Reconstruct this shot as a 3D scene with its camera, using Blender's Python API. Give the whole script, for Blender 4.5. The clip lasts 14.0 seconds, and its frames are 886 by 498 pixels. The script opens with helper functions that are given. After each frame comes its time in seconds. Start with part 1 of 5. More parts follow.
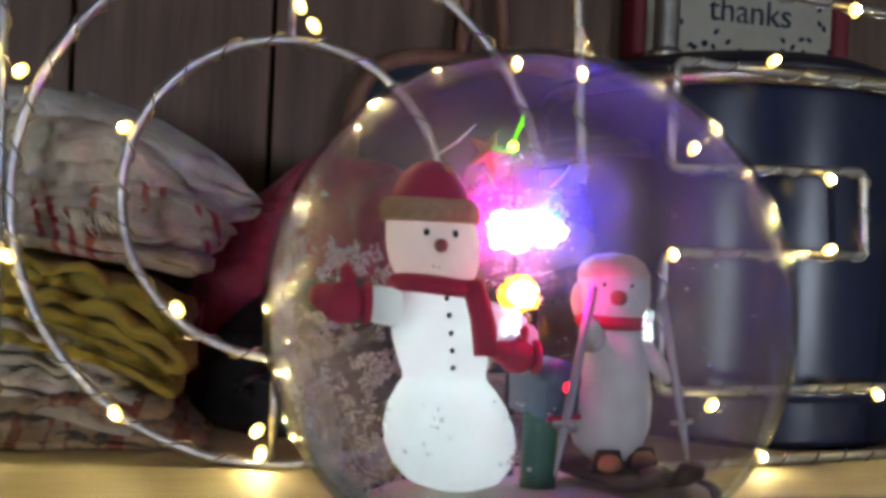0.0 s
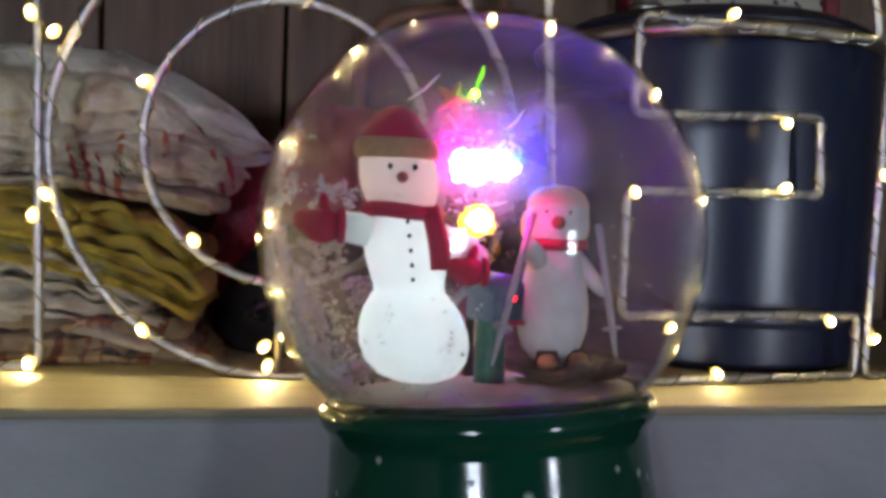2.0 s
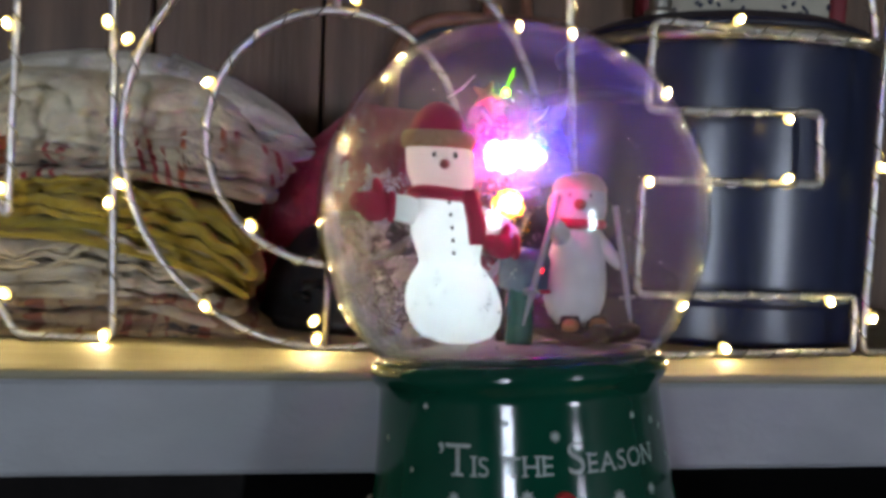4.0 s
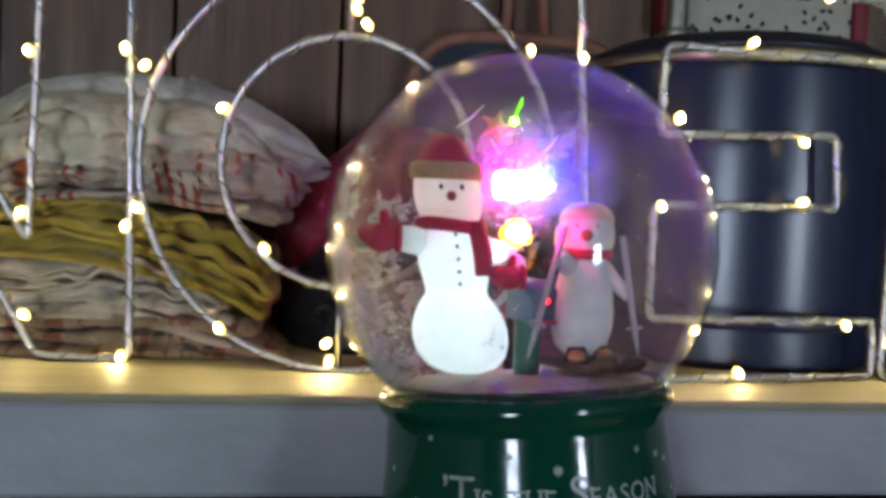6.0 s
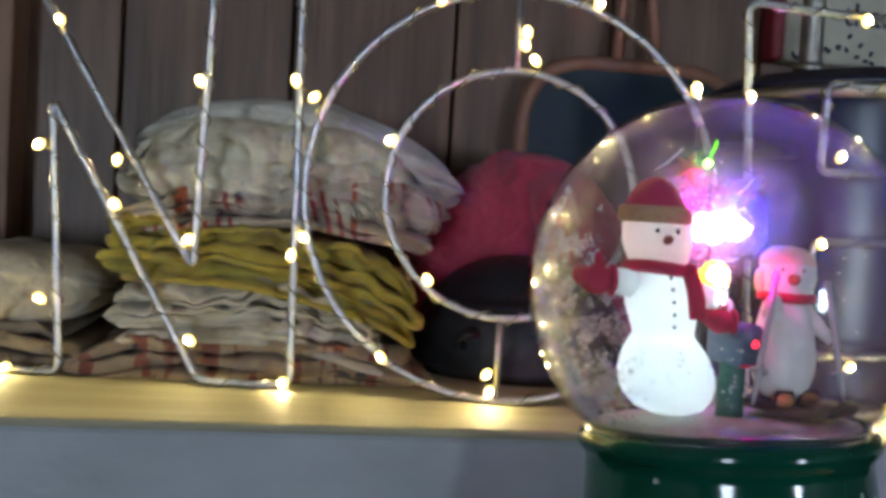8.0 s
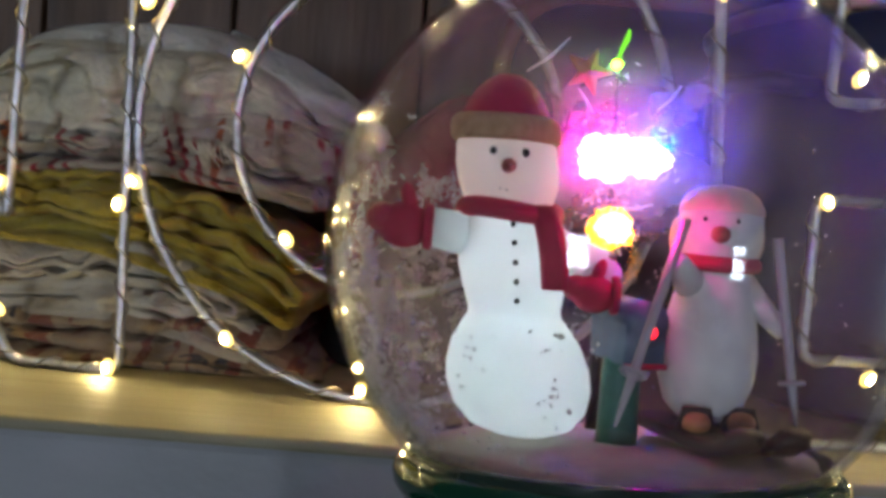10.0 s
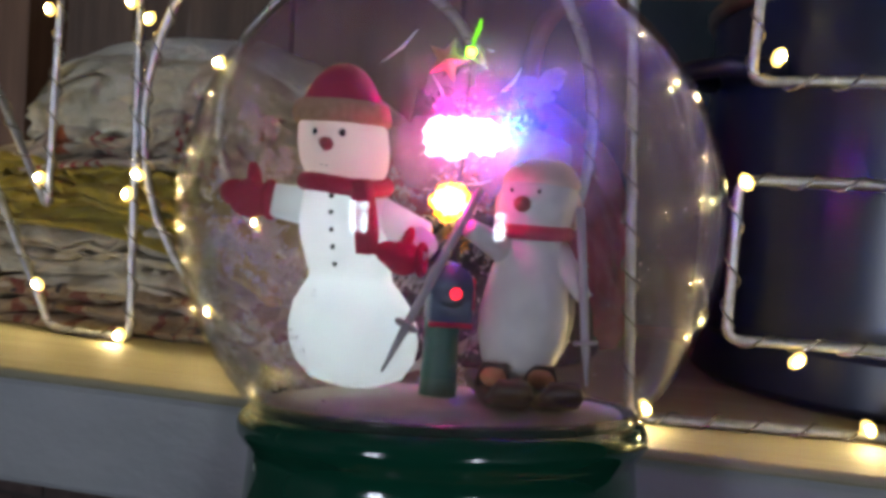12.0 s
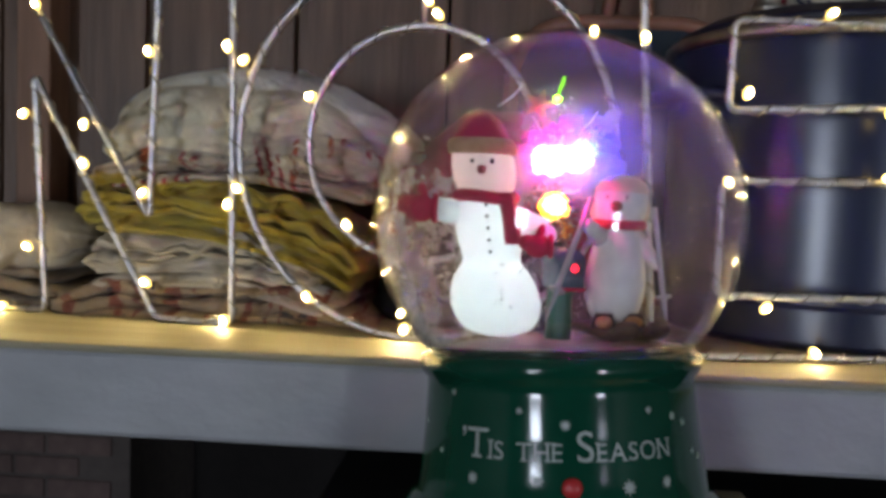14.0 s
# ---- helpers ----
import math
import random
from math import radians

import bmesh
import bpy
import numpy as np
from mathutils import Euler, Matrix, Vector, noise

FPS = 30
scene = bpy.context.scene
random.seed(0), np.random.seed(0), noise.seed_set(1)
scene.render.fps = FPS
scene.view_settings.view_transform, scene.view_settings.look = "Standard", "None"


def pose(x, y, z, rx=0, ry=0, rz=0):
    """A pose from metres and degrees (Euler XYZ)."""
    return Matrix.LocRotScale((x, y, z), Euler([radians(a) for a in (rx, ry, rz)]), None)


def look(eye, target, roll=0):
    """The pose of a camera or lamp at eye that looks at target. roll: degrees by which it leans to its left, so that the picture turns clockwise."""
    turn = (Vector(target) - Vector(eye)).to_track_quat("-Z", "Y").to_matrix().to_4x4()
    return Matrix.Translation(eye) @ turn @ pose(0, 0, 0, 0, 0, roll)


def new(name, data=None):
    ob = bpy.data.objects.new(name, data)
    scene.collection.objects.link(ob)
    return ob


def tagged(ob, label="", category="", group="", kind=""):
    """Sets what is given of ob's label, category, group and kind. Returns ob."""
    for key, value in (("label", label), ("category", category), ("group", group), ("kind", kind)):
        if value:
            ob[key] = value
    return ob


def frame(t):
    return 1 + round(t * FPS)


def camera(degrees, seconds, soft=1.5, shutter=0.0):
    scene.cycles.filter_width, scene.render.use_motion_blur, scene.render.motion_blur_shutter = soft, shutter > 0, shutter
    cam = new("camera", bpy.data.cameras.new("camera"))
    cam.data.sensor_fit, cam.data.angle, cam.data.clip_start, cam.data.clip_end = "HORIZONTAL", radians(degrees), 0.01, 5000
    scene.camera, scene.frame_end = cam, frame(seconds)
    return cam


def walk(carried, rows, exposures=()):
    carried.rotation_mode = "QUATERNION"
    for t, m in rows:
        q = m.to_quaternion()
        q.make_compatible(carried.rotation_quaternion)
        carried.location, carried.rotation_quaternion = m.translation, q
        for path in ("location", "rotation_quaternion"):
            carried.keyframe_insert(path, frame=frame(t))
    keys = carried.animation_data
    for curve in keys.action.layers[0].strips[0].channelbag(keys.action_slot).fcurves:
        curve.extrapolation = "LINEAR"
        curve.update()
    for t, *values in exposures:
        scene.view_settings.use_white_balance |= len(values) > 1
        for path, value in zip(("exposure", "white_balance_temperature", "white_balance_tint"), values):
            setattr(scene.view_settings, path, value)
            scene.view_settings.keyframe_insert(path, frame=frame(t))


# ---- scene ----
cam = camera(55.2, 14.0, soft=3.8)
METRES, EYE, TILT, LEAN, TURN = 0.75, 0.096, 0.0, -2.6, -13.0
ROWS = [
    (0.0, 0.0, 0.0, 0.0, 0.0, 0.0, -0.0),
    (0.5, 0.0169, -0.0079, -0.005, 1.4, -1.67, 0.32),
    (1.0, 0.0214, -0.0227, -0.0015, 2.16, -3.07, 0.48),
    (1.5, 0.0185, -0.043, -0.009, 2.3, -3.04, 0.13),
    (2.0, 0.0335, -0.061, -0.0111, 2.39, -3.0, 0.19),
    (2.5, 0.0293, -0.104, -0.0248, 2.63, -2.96, 0.27),
    (3.0, 0.0201, -0.1239, -0.0281, 2.77, -2.9, 0.33),
    (5.5, 0.0368, -0.1159, -0.0077, 5.08, -2.62, 0.07),
    (6.0, 0.0358, -0.1227, -0.0066, 5.27, -2.56, 0.11),
    (6.5, 0.0221, -0.1266, 0.0003, 5.4, -2.43, 0.11),
    (7.0, -0.014, -0.1353, 0.0068, 5.58, -2.34, -0.03),
    (7.5, -0.0412, -0.1362, 0.0132, 5.83, -2.2, -0.21),
    (8.0, -0.0722, -0.139, 0.0108, 6.06, -2.02, -0.81),
    (8.5, -0.0555, -0.0112, -0.0005, 6.11, -2.72, -1.14),
    (11.0, 0.0959, 0.0459, -0.0205, 19.58, -2.17, -2.03),
    (11.5, 0.1375, 0.0409, -0.0239, 21.96, -2.18, -1.84),
    (12.0, 0.181, 0.0416, -0.0256, 25.11, -2.19, -1.65),
    (12.5, 0.2307, 0.0223, -0.0382, 26.31, -2.04, -1.12),
    (13.0, 0.2416, -0.0113, -0.0456, 25.83, -2.15, -0.05),
    (13.5, 0.1729, -0.0865, -0.0399, 20.4, -2.72, 0.14),
    (14.0, 0.1161, -0.1425, -0.0195, 16.77, -2.87, 0.35),
]
EXPOSURES = [(0.0, 0.5, 6500, 16), (2.0, 0.58, 6500, 17), (3.0, 0.7, 6500, 17), (5.5, 0.88, 6300, 14), (7.5, 0.92, 6100, 11), (8.5, 0.84, 6050, 12), (11.0, 0.08, 6450, 17), (12.0, 0.38, 6500, 18), (12.5, 0.6, 6600, 19), (14.0, 0.78, 6600, 18)]
walk(cam, [(t, pose(0, 0, EYE, TILT, LEAN, TURN) @ pose(METRES * x, METRES * y, METRES * z, 90 + pitch, roll, yaw)) for t, x, y, z, yaw, pitch, roll in ROWS], EXPOSURES)

# ---- light ----
world = bpy.data.worlds.new("world")
scene.world = world
world.use_nodes = True
wn = world.node_tree
sky = wn.nodes.new("ShaderNodeTexSky")
sky.sky_type, sky.sun_disc = "NISHITA", False
sky.sun_elevation, sky.sun_rotation = radians(25), radians(140)
wn.nodes["Background"].inputs["Strength"].default_value = 0.08
wn.links.new(sky.outputs["Color"], wn.nodes["Background"].inputs["Color"])


def window_light(name, centre, target, width, height, watts, colour):
    data = bpy.data.lights.new(name, "AREA")
    data.shape, data.size, data.size_y, data.energy, data.color = "RECTANGLE", width, height, watts, colour
    lamp = new(name, data)
    lamp.matrix_world = look(centre, target)
    return lamp


# ---- materials ----
def principled(name, colour, rough=0.5, metal=0.0, second=None, scale=40.0, bump=0.0, bump_scale=200.0, stretch=(1, 1, 1), coat=0.0, detail=6.0, spread=0.5):
    """A surface with two tones mixed by noise, finer mottling in gloss, and a fine bump."""
    mat = bpy.data.materials.new(name)
    mat.use_nodes = True
    nt = mat.node_tree
    bsdf = nt.nodes["Principled BSDF"]
    bsdf.inputs["Roughness"].default_value = rough
    bsdf.inputs["Metallic"].default_value = metal
    bsdf.inputs["Coat Weight"].default_value = coat
    coord = nt.nodes.new("ShaderNodeTexCoord")
    mapping = nt.nodes.new("ShaderNodeMapping")
    mapping.inputs["Scale"].default_value = stretch
    nt.links.new(coord.outputs["Object"], mapping.inputs["Vector"])
    if second is None:
        second = tuple(c * 0.75 for c in colour)
    tone = nt.nodes.new("ShaderNodeTexNoise")
    tone.inputs["Scale"].default_value, tone.inputs["Detail"].default_value = scale, detail
    nt.links.new(mapping.outputs["Vector"], tone.inputs["Vector"])
    ramp = nt.nodes.new("ShaderNodeValToRGB")
    ramp.color_ramp.elements[0].position, ramp.color_ramp.elements[1].position = 0.5 - spread / 2, 0.5 + spread / 2
    ramp.color_ramp.elements[0].color, ramp.color_ramp.elements[1].color = (*second, 1), (*colour, 1)
    nt.links.new(tone.outputs["Fac"], ramp.inputs["Fac"])
    nt.links.new(ramp.outputs["Color"], bsdf.inputs["Base Color"])
    if bump:
        fine = nt.nodes.new("ShaderNodeTexNoise")
        fine.inputs["Scale"].default_value, fine.inputs["Detail"].default_value = bump_scale, 4.0
        nt.links.new(mapping.outputs["Vector"], fine.inputs["Vector"])
        b = nt.nodes.new("ShaderNodeBump")
        b.inputs["Strength"].default_value, b.inputs["Distance"].default_value = bump, 0.002
        nt.links.new(fine.outputs["Fac"], b.inputs["Height"])
        nt.links.new(b.outputs["Normal"], bsdf.inputs["Normal"])
    return mat


def glowing(name, colour, strength):
    mat = bpy.data.materials.new(name)
    mat.use_nodes = True
    nt = mat.node_tree
    nt.nodes.clear()
    out, em = nt.nodes.new("ShaderNodeOutputMaterial"), nt.nodes.new("ShaderNodeEmission")
    em.inputs["Color"].default_value, em.inputs["Strength"].default_value = (*colour, 1), strength
    nt.links.new(em.outputs[0], out.inputs["Surface"])
    return mat


def glassy(name, colour=(1, 1, 1), rough=0.0, ior=1.45):
    mat = bpy.data.materials.new(name)
    mat.use_nodes = True
    nt = mat.node_tree
    nt.nodes.clear()
    out, gl = nt.nodes.new("ShaderNodeOutputMaterial"), nt.nodes.new("ShaderNodeBsdfGlass")
    gl.inputs["Color"].default_value, gl.inputs["Roughness"].default_value, gl.inputs["IOR"].default_value = (*colour, 1), rough, ior
    nt.links.new(gl.outputs[0], out.inputs["Surface"])
    return mat


def dust_haze_film(name, cover, radius=0.0, sheen_most=0.3, grain=34.0, clear_to=0.4, full_from=0.72):
    """Thin veil of dust, snow and haze: mostly clear, patchy, lit from both sides."""
    mat = bpy.data.materials.new(name)
    mat.use_nodes = True
    nt = mat.node_tree
    nt.nodes.clear()
    out, mix = nt.nodes.new("ShaderNodeOutputMaterial"), nt.nodes.new("ShaderNodeMixShader")
    clear, dust_haze = nt.nodes.new("ShaderNodeBsdfTransparent"), nt.nodes.new("ShaderNodeMixShader")
    d, tl = nt.nodes.new("ShaderNodeBsdfDiffuse"), nt.nodes.new("ShaderNodeBsdfTranslucent")
    for n in (d, tl):
        n.inputs["Color"].default_value = (0.85, 0.85, 0.85, 1)
    nt.links.new(d.outputs[0], dust_haze.inputs[1])
    nt.links.new(tl.outputs[0], dust_haze.inputs[2])
    coord, tex, ramp = nt.nodes.new("ShaderNodeTexCoord"), nt.nodes.new("ShaderNodeTexNoise"), nt.nodes.new("ShaderNodeMapRange")
    tex.inputs["Scale"].default_value, tex.inputs["Detail"].default_value = grain, 8.0
    ramp.inputs["From Min"].default_value, ramp.inputs["From Max"].default_value = clear_to, full_from
    ramp.inputs["To Min"].default_value, ramp.inputs["To Max"].default_value = cover * 0.4, cover * 2.0
    nt.links.new(coord.outputs["Object"], tex.inputs["Vector"])
    nt.links.new(tex.outputs["Fac"], ramp.inputs["Value"])
    amount = ramp.outputs["Result"]
    if radius:
        length, fade, times = nt.nodes.new("ShaderNodeVectorMath"), nt.nodes.new("ShaderNodeMapRange"), nt.nodes.new("ShaderNodeMath")
        length.operation, times.operation, fade.interpolation_type = "LENGTH", "MULTIPLY", "SMOOTHSTEP"
        fade.inputs["From Min"].default_value, fade.inputs["From Max"].default_value = radius * 0.15, radius
        fade.inputs["To Min"].default_value, fade.inputs["To Max"].default_value = 1.0, 0.0
        nt.links.new(coord.outputs["Object"], length.inputs[0])
        nt.links.new(length.outputs["Value"], fade.inputs["Value"])
        nt.links.new(fade.outputs["Result"], times.inputs[0])
        nt.links.new(amount, times.inputs[1])
        amount = times.outputs[0]
    nt.links.new(amount, mix.inputs["Fac"])
    nt.links.new(clear.outputs[0], mix.inputs[1])
    nt.links.new(dust_haze.outputs[0], mix.inputs[2])
    sheen, edge, gloss = nt.nodes.new("ShaderNodeMixShader"), nt.nodes.new("ShaderNodeLayerWeight"), nt.nodes.new("ShaderNodeBsdfGlossy")
    edge.inputs["Blend"].default_value = 0.16
    gloss.inputs["Roughness"].default_value = 0.34
    part_of = nt.nodes.new("ShaderNodeMath")
    part_of.operation, part_of.inputs[1].default_value = "MULTIPLY", sheen_most
    nt.links.new(edge.outputs["Facing"], part_of.inputs[0])
    nt.links.new(part_of.outputs[0], sheen.inputs["Fac"])
    nt.links.new(mix.outputs[0], sheen.inputs[1])
    nt.links.new(gloss.outputs[0], sheen.inputs[2])
    nt.links.new(sheen.outputs[0], out.inputs["Surface"])
    return mat


def thin_glass(name):
    """A thin clear wall: light goes straight through, the gloss follows the angle."""
    mat = bpy.data.materials.new(name)
    mat.use_nodes = True
    nt = mat.node_tree
    nt.nodes.clear()
    out, mix = nt.nodes.new("ShaderNodeOutputMaterial"), nt.nodes.new("ShaderNodeMixShader")
    clear, gloss, facing = nt.nodes.new("ShaderNodeBsdfTransparent"), nt.nodes.new("ShaderNodeBsdfGlossy"), nt.nodes.new("ShaderNodeLayerWeight")
    facing.inputs["Blend"].default_value, gloss.inputs["Roughness"].default_value = 0.5, 0.0
    power, gain = nt.nodes.new("ShaderNodeMath"), nt.nodes.new("ShaderNodeMath")
    power.operation, power.inputs[1].default_value = "POWER", 3.2
    gain.operation, gain.inputs[1].default_value, gain.inputs[2].default_value = "MULTIPLY_ADD", 0.42, 0.03
    nt.links.new(facing.outputs["Facing"], power.inputs[0])
    nt.links.new(power.outputs[0], gain.inputs[0])
    clear.inputs["Color"].default_value = (0.98, 0.985, 0.97, 1)
    nt.links.new(gain.outputs[0], mix.inputs["Fac"])
    nt.links.new(clear.outputs[0], mix.inputs[1])
    nt.links.new(gloss.outputs[0], mix.inputs[2])
    nt.links.new(mix.outputs[0], out.inputs["Surface"])
    return mat


def resin(name, colour, through_light=0.5, glow=(0.9, 0.97, 0.98)):
    """White cast resin that lets light through."""
    mat = principled(name, colour, 0.45, second=tuple(c * 0.9 for c in colour), scale=120, bump=0.15, bump_scale=500)
    nt = mat.node_tree
    out = nt.nodes["Material Output"]
    mix, tl = nt.nodes.new("ShaderNodeMixShader"), nt.nodes.new("ShaderNodeBsdfTranslucent")
    mix.inputs["Fac"].default_value = through_light
    cloud, tone, where = nt.nodes.new("ShaderNodeTexNoise"), nt.nodes.new("ShaderNodeValToRGB"), nt.nodes.new("ShaderNodeTexCoord")
    cloud.inputs["Scale"].default_value, cloud.inputs["Detail"].default_value = 130.0, 5.0
    tone.color_ramp.elements[0].position, tone.color_ramp.elements[1].position = 0.3, 0.65
    tone.color_ramp.elements[0].color, tone.color_ramp.elements[1].color = (*(0.86 * c for c in glow), 1), (*glow, 1)
    nt.links.new(where.outputs["Object"], cloud.inputs["Vector"])
    nt.links.new(cloud.outputs["Fac"], tone.inputs["Fac"])
    nt.links.new(tone.outputs["Color"], tl.inputs["Color"])
    nt.links.new(nt.nodes["Principled BSDF"].outputs[0], mix.inputs[1])
    nt.links.new(tl.outputs[0], mix.inputs[2])
    nt.links.new(mix.outputs[0], out.inputs["Surface"])
    return mat


WIRE = principled("galvanised wire", (0.62, 0.62, 0.64), 0.35, 1.0, second=(0.4, 0.4, 0.42), scale=300, bump=0.2, bump_scale=900)
FINE_WIRE = principled("fine silver wire", (0.8, 0.78, 0.74), 0.25, 1.0)
LED = glowing("warm diode", (1.0, 0.81, 0.34), 500.0)
# Glow of the resin drop imitates the yellow halo round each diode.
LED_HALO = glowing("resin glow as diode halo", (1.0, 0.7, 0.16), 3.2)
PAINT = principled("white shelf paint", (0.41, 0.41, 0.41), 0.5, second=(0.2, 0.205, 0.21), scale=16, bump=0.5, bump_scale=90, stretch=(0.6, 1, 0.9), detail=10.0, spread=0.7)
SHELF_TOP = principled("cream shelf top", (0.38, 0.345, 0.235), 0.7, second=(0.22, 0.185, 0.11), scale=30, bump=0.35, bump_scale=160, stretch=(0.12, 1.4, 1), detail=9.0, spread=0.6)
PLANK = principled("dark stained plank", (0.19, 0.104, 0.058), 0.5, second=(0.066, 0.035, 0.019), scale=16, bump=0.5, bump_scale=60, stretch=(4, 4, 0.35))
ROOM = principled("room plaster", (0.35, 0.33, 0.3), 0.9, scale=3)
# Near-black finish of the plank backing, far wall and low table.
DARK = principled("near black", (0.02, 0.016, 0.014), 0.9, scale=20, bump=0.3)
GREEN = principled("green glazed base", (0.0022, 0.056, 0.031), 0.11, second=(0.0016, 0.044, 0.025), scale=60, coat=0.15)
SILVER_PRINT = principled("silver print", (0.4, 0.45, 0.42), 0.5, second=(0.28, 0.33, 0.31), scale=700)
RED_BUTTON = principled("red button", (0.5, 0.02, 0.02), 0.4)
GLASS = thin_glass("clear glass")
# Dust film that also imitates lamp haze; its edge gloss brightens the rim.
DUST_HAZE = dust_haze_film("inner dust and lamp haze", 0.016, 0.0, 0.44)
SNOW = principled("snow floor", (0.42, 0.38, 0.34), 0.8, second=(0.32, 0.29, 0.26), scale=200, bump=0.4, bump_scale=700)
WHITE_RESIN = resin("lit white resin", (0.86, 0.87, 0.85), 0.5)
HEAD_RESIN = resin("rosy white resin", (0.86, 0.8, 0.76), 0.5, (0.97, 0.84, 0.77))
PENGUIN_WHITE = principled("white painted resin", (0.74, 0.71, 0.69), 0.4, second=(0.58, 0.55, 0.55), scale=220, bump=0.2, bump_scale=700)
PENGUIN_BACK = principled("grey painted resin", (0.12, 0.12, 0.14), 0.45, scale=200)
RED = principled("red knit", (0.56, 0.004, 0.06), 0.6, second=(0.4, 0.003, 0.04), scale=500, bump=0.5, bump_scale=1500)
TAN = principled("tan fur brim", (0.62, 0.39, 0.22), 0.8, second=(0.45, 0.24, 0.12), scale=500, bump=0.7, bump_scale=1600)
BLACK = principled("black paint", (0.012, 0.012, 0.014), 0.4)
CARROT = principled("carrot paint", (0.5, 0.1, 0.06), 0.5, second=(0.3, 0.06, 0.1), scale=300)
ORANGE = principled("orange paint", (0.6, 0.25, 0.1), 0.5)
BROWN = principled("brown ski paint", (0.04, 0.016, 0.014), 0.45)
PEACH = principled("peach painted cap", (0.76, 0.57, 0.5), 0.6, second=(0.66, 0.45, 0.38), scale=400, bump=0.4, bump_scale=1400)
POLE = principled("grey pole", (0.45, 0.42, 0.45), 0.4)
MAIL = principled("mailbox blue grey", (0.07, 0.12, 0.18), 0.4, second=(0.05, 0.08, 0.13), scale=300)
POST_GREEN = principled("green post", (0.015, 0.12, 0.08), 0.45, second=(0.01, 0.07, 0.05), scale=300)
POT_BLUE = principled("blue enamel", (0.011, 0.019, 0.056), 0.28, second=(0.007, 0.012, 0.036), scale=8)
POT_BLUE.node_tree.nodes["Principled BSDF"].inputs["Specular IOR Level"].default_value = 0.6
POT_LID = principled("dark navy lid", (0.01, 0.012, 0.03), 0.4)
STEEL = principled("worn steel", (0.6, 0.57, 0.5), 0.35, 1.0, second=(0.35, 0.33, 0.28), scale=60, bump=0.2, bump_scale=300)
IRON = principled("black iron", (0.02, 0.02, 0.022), 0.5, second=(0.012, 0.012, 0.013), scale=40, bump=0.3, bump_scale=200)


